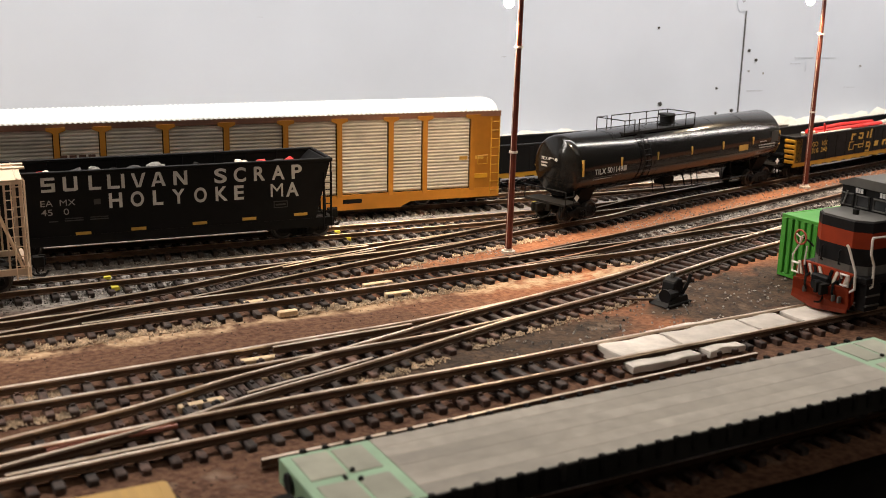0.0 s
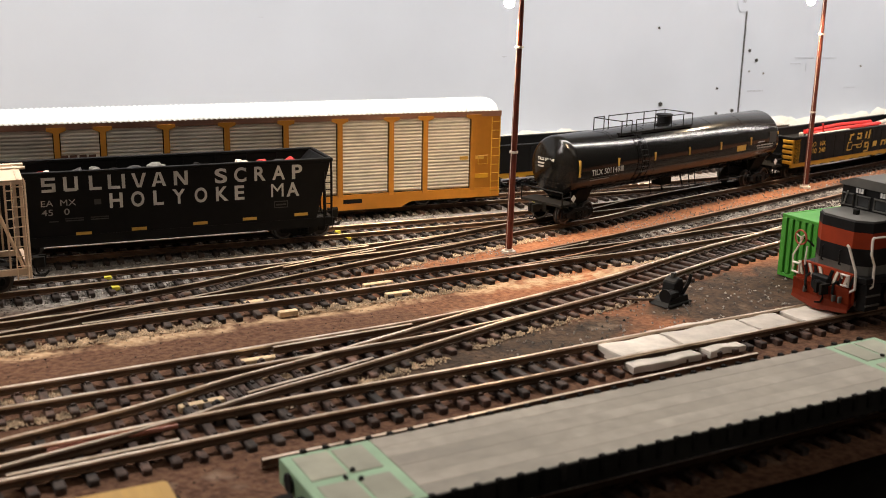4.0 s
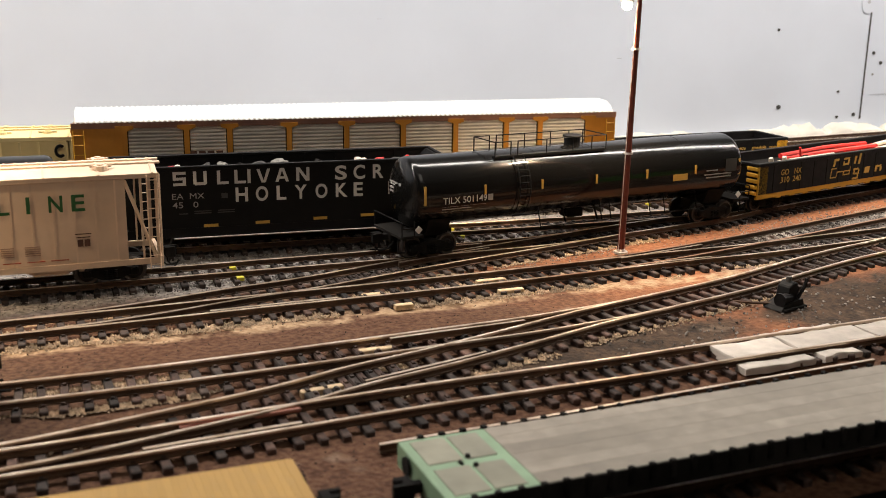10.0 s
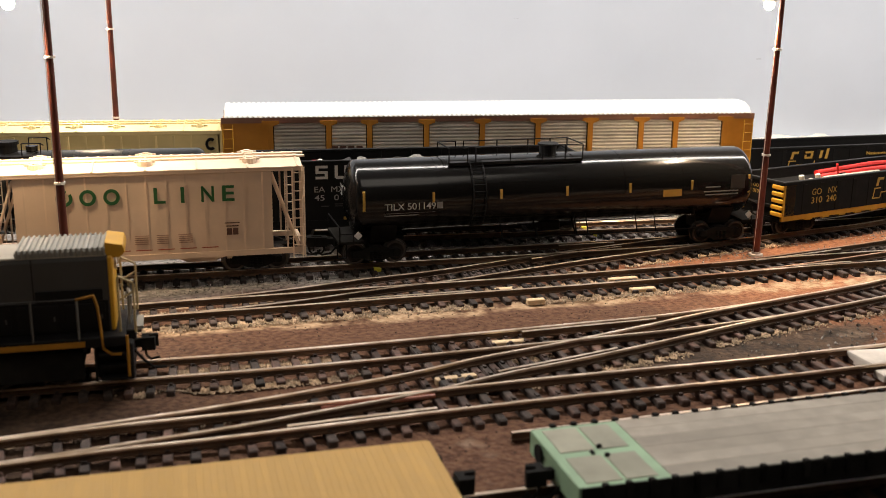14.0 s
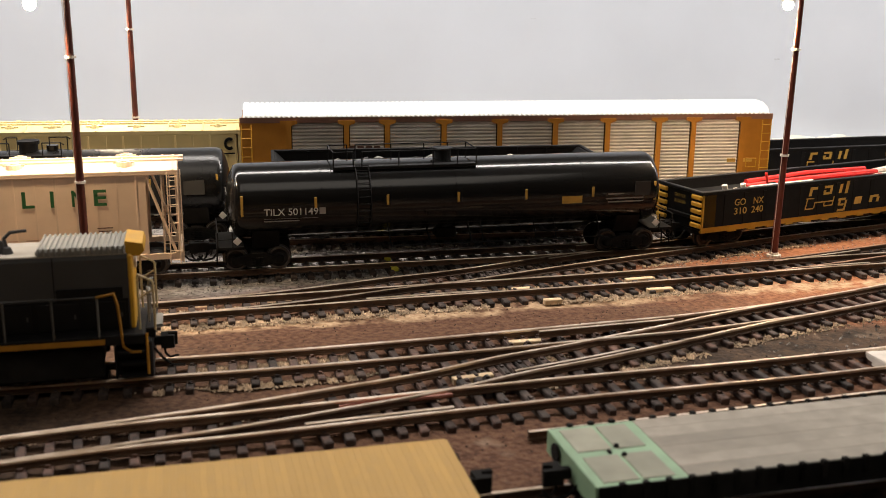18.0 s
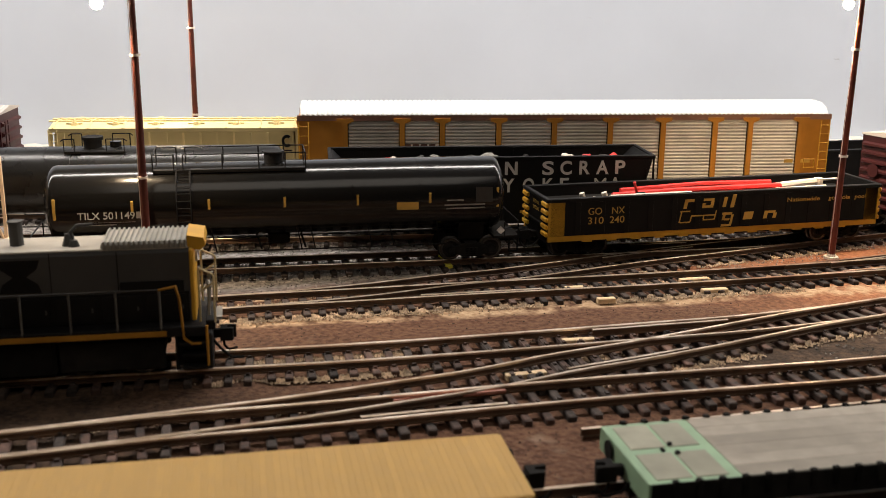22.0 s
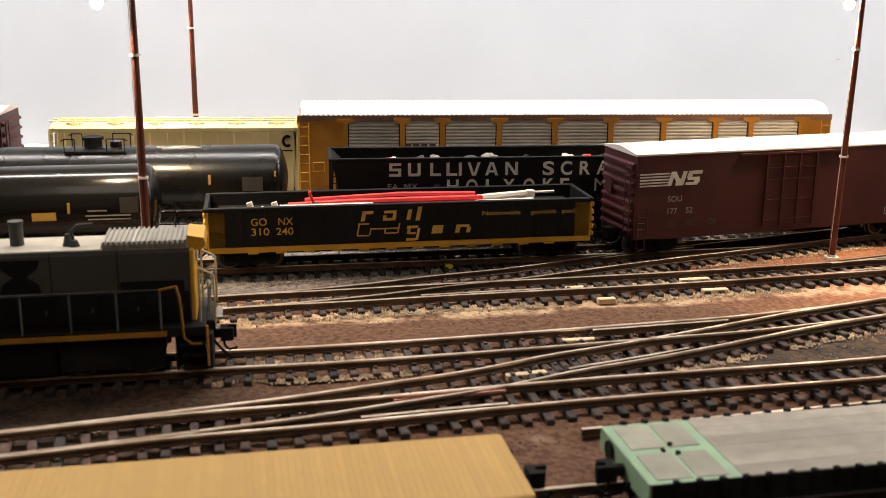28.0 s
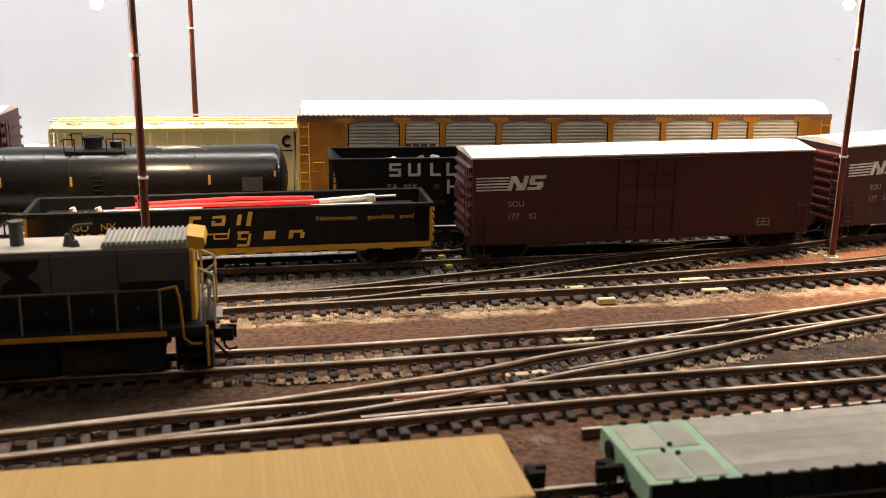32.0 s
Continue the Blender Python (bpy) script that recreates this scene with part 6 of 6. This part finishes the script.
    for y in (5.4, -3.6):
        part("nose_grab", rods([(-L + 2.6, y, 19.6), (-L + 1.6, y, 20), (-L + 1.6, y, 25.4), (-L + 2.6, y, 25.8)], 0.35), M_BLACK, car)
    part("fuel_tank", boxb(-25, 25, -13, 13, 3, 13, bev=1.2), M_UNDER, car)
    running_gear(car, 112, L - 3)
    return car


def light_pole(x, y, arm, label, lean=0.0, power=0.62):
    """A yard lamp: tapered pole with pale bands, an arm and a small glowing head."""
    th = empty("yard_lamp_post", pose(x * MM, y * MM, 0, 0, lean, 0), label, "lamp post", "yard lamp posts")
    part("base", rod(rod(B(), (0, 0, -0.3), (0, 0, 0.8), 3.6, 12), (0, 0, 0.8), (0, 0, 2.0), 2.2, 12), M_BAND, th, "pale painted foot")
    part("pole", rod(B(), (0, 0, 0.5), (0, 0, 128), 1.85, 14, 1.25), M_POLE, th)
    for z in (51, 102):
        part("band", rod(B(), (0, 0, z - 0.5), (0, 0, z + 0.5), 2.2, 14), M_BAND, th)
    part("wire", rods([(-1.6, -0.7, 2), (-1.7, -0.8, 51), (-1.5, -0.7, 127)], 0.18, 4), M_BAND, th)
    ax, ay = arm
    part("arm", rods([(0, 0, 127), (ax * 0.4, ay * 0.4, 129.5), (ax, ay, 127.5)], 0.7, 8), M_POLE, th)
    bm = B()
    rod(bm, (ax, ay, 124.2), (ax, ay, 127.8), 3.6, 14, 1.2)
    part("shade", bm, M_BAND, th, "white lamp shade")
    bm = B()
    bmesh.ops.create_icosphere(bm, subdivisions=2, radius=2.6, matrix=Matrix.Translation((ax, ay, 122.6)))
    part("bulb", bm, M_LAMP, th, "glowing bulb")
    data = bpy.data.lights.new("yard_lamp", "SPOT")
    data.energy, data.color, data.shadow_soft_size = power, (1.0, 0.74, 0.46), 0.003
    data.spot_size, data.spot_blend = radians(140), 0.8
    lamp = new("yard_lamp", data)
    lamp.matrix_world = pose((x + ax) * MM, (y + ay) * MM, 119.5 * MM)
    return th


def container(m):
    th = empty("shipping_container", m, "bright green corrugated freight container on the soil", "container")
    part("body", boxb(0.5, 69.5, -27.5, -0.5, 0.6, 26.6), M_CONT, th)
    for sgn, y in ((-1, -27.8), (1, -0.2)):
        for i in range(15):
            x = 3 + i * 4.4
            part("side_rib", boxb(x, x + 2.2, y - 0.5, y + 0.5, 1.6, 25.8, bev=0.2), M_CONT, th)
    for i in range(7):
        y = -25.5 + i * 3.7
        part("end_rib", boxb(-0.5, 0.8, y, y + 1.9, 1.6, 25.8, bev=0.2), M_CONT, th)
    for x in (0, 68.6):
        for y in (-28, -1.4):
            part("corner_post", boxb(x, x + 1.4, y, y + 1.4, 0, 27.2, bev=0.15), M_CONT, th)
    for z0, z1 in ((0, 1.6), (25.8, 27.2)):
        part("end_beam", boxb(-0.2, 1.2, -27.5, -0.6, z0, z1, bev=0.15), M_CONT, th)
        for y in (-28, -1.2):
            part("rail_beam", boxb(1, 69, y, y + 1.2, z0, z1, bev=0.15), M_CONT, th)
    part("roof", boxb(0.8, 69.2, -27.4, -0.6, 26.4, 27.0), M_CONT, th)
    return th


def slab(pts, z0, z1, seed):
    """A cast plaster slab with a worn, uneven top."""
    bm = B()
    prism(bm, pts, "z", z0, z1)
    rim = [e for e in bm.edges if all(v.co.z > z1 - 0.01 for v in e.verts)]
    bmesh.ops.bevel(bm, geom=rim, offset=0.9, segments=2, affect="EDGES", profile=0.6)
    bmesh.ops.triangulate(bm, faces=[f for f in bm.faces if len(f.verts) > 4])
    bmesh.ops.subdivide_edges(bm, edges=bm.edges[:], cuts=3, use_grid_fill=True)
    for v in bm.verts:
        k = noise.noise_vector(v.co * 0.12 + Vector((seed, 0, 0)))
        v.co += Vector((k.x * 1.2, k.y * 1.2, k.z * 0.5 if v.co.z > z0 + 0.5 else 0))
    return bm


# ---- standing cars ----
autorack(on_track(T1, 150.5, 230))
covered_hopper(on_track(T1, -65.8, 90), "tan grain hopper with vertical ribs on the back track", 66, 15.5, 50.3, M_TAN, 14, False, "covered hoppers")
boxcar(on_track(T1, -241, 122), "tall red-brown boxcar with ribbed ends on the back track", "brown boxcars", "", 56)
gondola(pose(0, 0, -0.003) @ on_track(T0, 367, 126), "black gondola with yellow trim on the rearmost track")
tank_car(on_track(T2, -107, 174), "black tank car with a short dome platform", False, 16.5, 29.6)
scrap_hopper(on_track(T2, 100.5, 138))
flat_car(on_track(FL, 205, 164) @ pose(0, -0.0014, 0), "flat car with grey deck and pale green ends", M_DECK, M_LGREEN, False, 107)
flat_car(on_track(FL, -37, 164) @ pose(0, -0.0014, 0), "flat car with golden planked deck", M_YDECK, M_YDECK, True, 107)
road_loco(on_track(M1, -105, 116))
yard_loco(on_track(FF, 439, 112))
container(pose(0.372, -0.184, 0, 0, 0, 8.0) @ Matrix.Diagonal((1, 1, 1.09, 1)))

# ---- the moving train ----
soo_car = covered_hopper(on_track_s(TRAIN, 625, 92), "cream covered hopper with green lettering", 67, 16, 50.5, M_CREAM, 13, True, "covered hoppers")
tank = tank_car(on_track_s(TRAIN, 1072.5, 174), "glossy black tank car with railed dome platform", True)
gon = gondola(on_track_s(TRAIN, 1288, 126), "black gondola with yellow trim carrying red and white booms")
box_a = boxcar(on_track_s(TRAIN, 1481.2, 122), "red-brown boxcar with pale roof coupled behind the gondola", number="177    52")
box_b = boxcar(on_track_s(TRAIN, 1669.7, 122), "red-brown boxcar with pale roof at the rear of the train", number="177    54")

# the gondola's load rides in it as parts
for pts, r, mt, lab in (([(-52, -6, 27.4), (-20, -7, 28.6), (10, -8, 29.0), (38, -7, 28.8)], 1.7, M_RED, "red plastic boom"), ([(-44, 3, 27.6), (0, 4, 29.0), (36, -1, 29.4)], 1.6, M_RED, "red plastic boom"),
                        ([(2, -12, 26.8), (22, -12.6, 27.2), (40, -10, 27.4)], 1.3, M_RED, "red plastic boom"), ([(36, -6, 28.6), (52, -4, 29.2), (60, -3.6, 29.6)], 1.8, M_WPLAST, "white plastic boom"),
                        ([(34, -10, 27.2), (62, -10, 27.6)], 1.5, M_WPLAST, "white plastic boom"), ([(-56, -12.5, 28.2), (-14, -13, 28.5)], 1.3, M_WPLAST, "white plastic boom"), ([(-40, -9, 27), (-42.6, -9.5, 34.5)], 0.7, M_RED, "red strut")):
    part("load_boom", rods(pts, r, 8), mt, gon, lab)
for x, y, h in ((-68, -10, 30.5), (-63, -12, 28.5), (-57, -11, 30.5)):
    part("load_fitting", rod(B(), (x, y, 25), (x - 1.6, y, h), 1.4, 8), M_WPLAST, gon)
part("load_hub", rod(B(), (62, -3.4, 28.2), (62, -3.4, 31.2), 2.4, 10), M_WPLAST, gon)
part("load_pin", rods([(63, -3.4, 30.2), (74, -3.2, 30.4)], 0.7, 6), M_WPLAST, gon)
part("load_clamp", rod(B(), (-41.5, -11.5, 28), (-38, -11.5, 28), 2.0, 8), M_UNDER, gon)
part("load_bed", boxb(-84, 84, -15, 15, 11, 24), M_UNDER, gon)

# ---- lamps ----
light_pole(266, -108.5, (-5, 3), "rust-brown yard lamp post with pale bands, lit", 1.0)
light_pole(532, -11, (-13, -2), "rust-brown yard lamp post with pale bands, lit")
light_pole(-58.4, -149.5, (-14, 0), "rust-brown yard lamp post with pale bands, lit")
light_pole(-64, 49.5, (-14, 0), "rust-brown yard lamp post behind the grain hopper, lit")

# ---- small things ----
random.seed(21)


def along_f(x, off):
    s = FF.at_x(x)
    p, h = FF.at(s), FF.heading(s)
    return (p[0] - math.sin(h) * off, p[1] + math.cos(h) * off)


for i, (x0, x1, o0, o1) in enumerate(((236, 264, -7.2, 7.2), (265, 303, -7.2, 7.2), (304, 324, -7.2, 7.2), (328, 347, -7.2, 7.2), (234, 266, -15.5, -9.6), (270, 288, -14.5, -9.6), (238, 262, 9.6, 13), (264, 298, 9.6, 14.5))):
    n = 5
    pts = [along_f(x0 + (x1 - x0) * k / n, o0 + random.uniform(-0.6, 0.6)) for k in range(n + 1)] + [along_f(x1 - (x1 - x0) * k / n, o1 + random.uniform(-0.6, 0.6)) for k in range(n + 1)]
    tagged(part("crossing_slab", slab(pts, 0.2, 4.0 if i < 4 else 2.7, i), M_PLASTER), "worn white plaster crossing slab between the rails", "crossing slab", "crossing slabs")
sw = empty("switch_stand", pose(0.298, -0.207, 0, 0, 0, 20), "small black switch stand lying beside the track", "switch stand")
bm = B()
prism(bm, [(-9, 0), (-7.5, 1.6), (-3, 3.2), (5, 3.6), (6.5, 0)], "y", -4.6, 4.6)
part("base", bm, M_BLACK, sw)
bm = B()
prism(bm, [(-3.4, 2.6), (-2.2, 9.4), (0.6, 11.2), (3.4, 10.6), (5.2, 3.0)], "y", -3.0, 3.6)
bmesh.ops.bevel(bm, geom=bm.edges[:], offset=0.5, segments=1, affect="EDGES", profile=0.5)
part("case", bm, M_BLACK, sw)
part("lever", rods([(3, -3.4, 4), (5.5, -4.4, 9), (6.4, -4.6, 12.4)], 0.8), M_BLACK, sw)
part("drum", rod(rod(B(), (-6.4, -2, 4.2), (-0.6, -2, 4.2), 2.4, 12), (-7.4, -2, 4.2), (-6.4, -2, 4.2), 3.1, 12), M_BLACK, sw)
for y in (-4.8, 4.8):
    part("foot", boxb(-8, 7, y - 1.0, y + 1.0, -0.3, 0.9, bev=0.2), M_UNDER, sw)
part("throw_rod", rods([(-6, 3, 1.6), (-12, 8, 1.4), (-18, 14, 1.6)], 0.6), M_RAILSIDE, sw, "rusty throw rod")
part("lamp_socket", rod(B(), (0.8, 0.4, 10.8), (0.8, 0.4, 13.0), 1.2, 10), M_WORN, sw)
for i, (x, y, a) in enumerate(((71.4, -98.4, 12), (73.9, -116.4, 6), (191.8, -45.6, 20), (195.6, -61, -15), (328, -6, 10))):
    bm = boxb(-1.7, 1.7, -5.0, 5.0, 0.8, 2.4, bev=0.2)
    for v in bm.verts:
        v.co.z += 0.6 * noise.noise(v.co * 0.5 + Vector((i, 0, 0)))
    tagged(part("paint_mark", bm, M_YMARK := mat("yellow_mark", (0.72, 0.62, 0.06), 0.6) if i == 0 else M_YMARK, m=pose(x * MM, y * MM, 0, 0, 0, a)), "bright yellow marker chip on the ballast", "marker", "yellow markers")
# scrap in the black hopper
hop_m = on_track(T2, 100.5, 138)
for i, (x, y, r, mt) in enumerate(((-54, -3, 2.0, M_RED), (-50, 2, 1.6, M_WPLAST), (-36, 0, 2.2, M_LGREY), (-28, 3, 2.0, M_ROOFG), (-10, -2, 2.4, M_LGREY), (0, 1, 2.6, M_ROOFG), (40, 0, 2.4, M_WPLAST), (44, 2, 1.8, M_WPLAST), (52, 0, 2.0, M_RED), (60, -1, 2.0, M_LGREY), (66, 1, 2.2, M_RED), (20, 2, 2.0, M_UNDER), (-20, -4, 2.2, M_UNDER))):
    bm = B()
    bmesh.ops.create_icosphere(bm, subdivisions=2, radius=r)
    for v in bm.verts:
        v.co = v.co * (1 + 0.5 * noise.noise(v.co + Vector((i * 7, 0, 0))))
        v.co.x *= 1.8
    tagged(part("scrap_piece", bm, mt, m=hop_m @ pose(x * MM, y * MM, (39.6 - 3.4 + r * 0.6) * MM, 0, 0, i * 40)), "piece of scrap heaped in the black hopper", "scrap", "scrap load")

# ties last
for job in TRACK_JOBS:
    lay_ties(*job)

# travel of the gondola's leading end along the train's line: seconds, millimetres
TRAVEL = [(0, 1193.9), (3.2, 1193.9), (3.5, 1193.7), (4.5, 1186.7), (5.5, 1173.7), (6, 1159.1), (6.5, 1143.4), (7, 1125.0), (7.5, 1106.7), (8, 1089.5), (8.5, 1071.8), (9, 1056.7), (9.5, 1043.9), (10, 1031.5), (11, 1007.2), (12, 982.9), (12.5, 970.6), (13, 959.4), (13.5, 948.7), (14, 940.4), (14.5, 933.4), (15.5, 918.5), (16.5, 903.1), (17.5, 887.6), (18, 878.5), (18.5, 866.3), (19, 852.1), (20, 826.0), (21, 800.0), (22, 774.0), (23, 747.6), (24, 721.4), (25, 695.1), (26.5, 655.7), (27.5, 629.3), (28, 616.2), (29, 589.8), (30, 563.4), (30.5, 552.0), (31, 544.1), (31.5, 540.4), (32, 540.1)]


def travel(t):
    """Distance at a time, gliding between the rows."""
    a = np.array(TRAVEL)
    m = np.gradient(a[:, 1], a[:, 0])
    m[0] = m[1] = m[-1] = 0
    i = int(np.clip(np.searchsorted(a[:, 0], t, "right") - 1, 0, len(a) - 2))
    h = a[i + 1, 0] - a[i, 0]
    u = (t - a[i, 0]) / h
    return (2 * u**3 - 3 * u**2 + 1) * a[i, 1] + (u**3 - 2 * u**2 + u) * h * m[i] + (-2 * u**3 + 3 * u**2) * a[i + 1, 1] + (u**3 - u**2) * h * m[i + 1]


def slack(g):
    """Couplers run in while the rear cars push round the curve."""
    return 5.5 * min(1.0, max(0.0, (g - 700) / 140))


def motions():
    times = [k * 4 / 30 for k in range(240)] + [32.0]
    for car, bogie, place in ((soo_car, 92, lambda g: min(692.0, g - 248) - 67), (tank, 178, lambda g: g - 123.8), (gon, 140, lambda g: g + 88.5 - slack(g)), (box_a, 140, lambda g: g + 280.2 - slack(g)), (box_b, 140, lambda g: g + 467.6 - slack(g))):
        walk(car, [(t, on_track_s(TRAIN, place(travel(t)), bogie)) for t in times])
        for ob, x in WHEELSETS[car.name]:
            walk(ob, [(t, pose(x * MM, 0, 5.2 * MM, 0, math.degrees(place(travel(t)) / 5.2), 0)) for t in times])


motions()
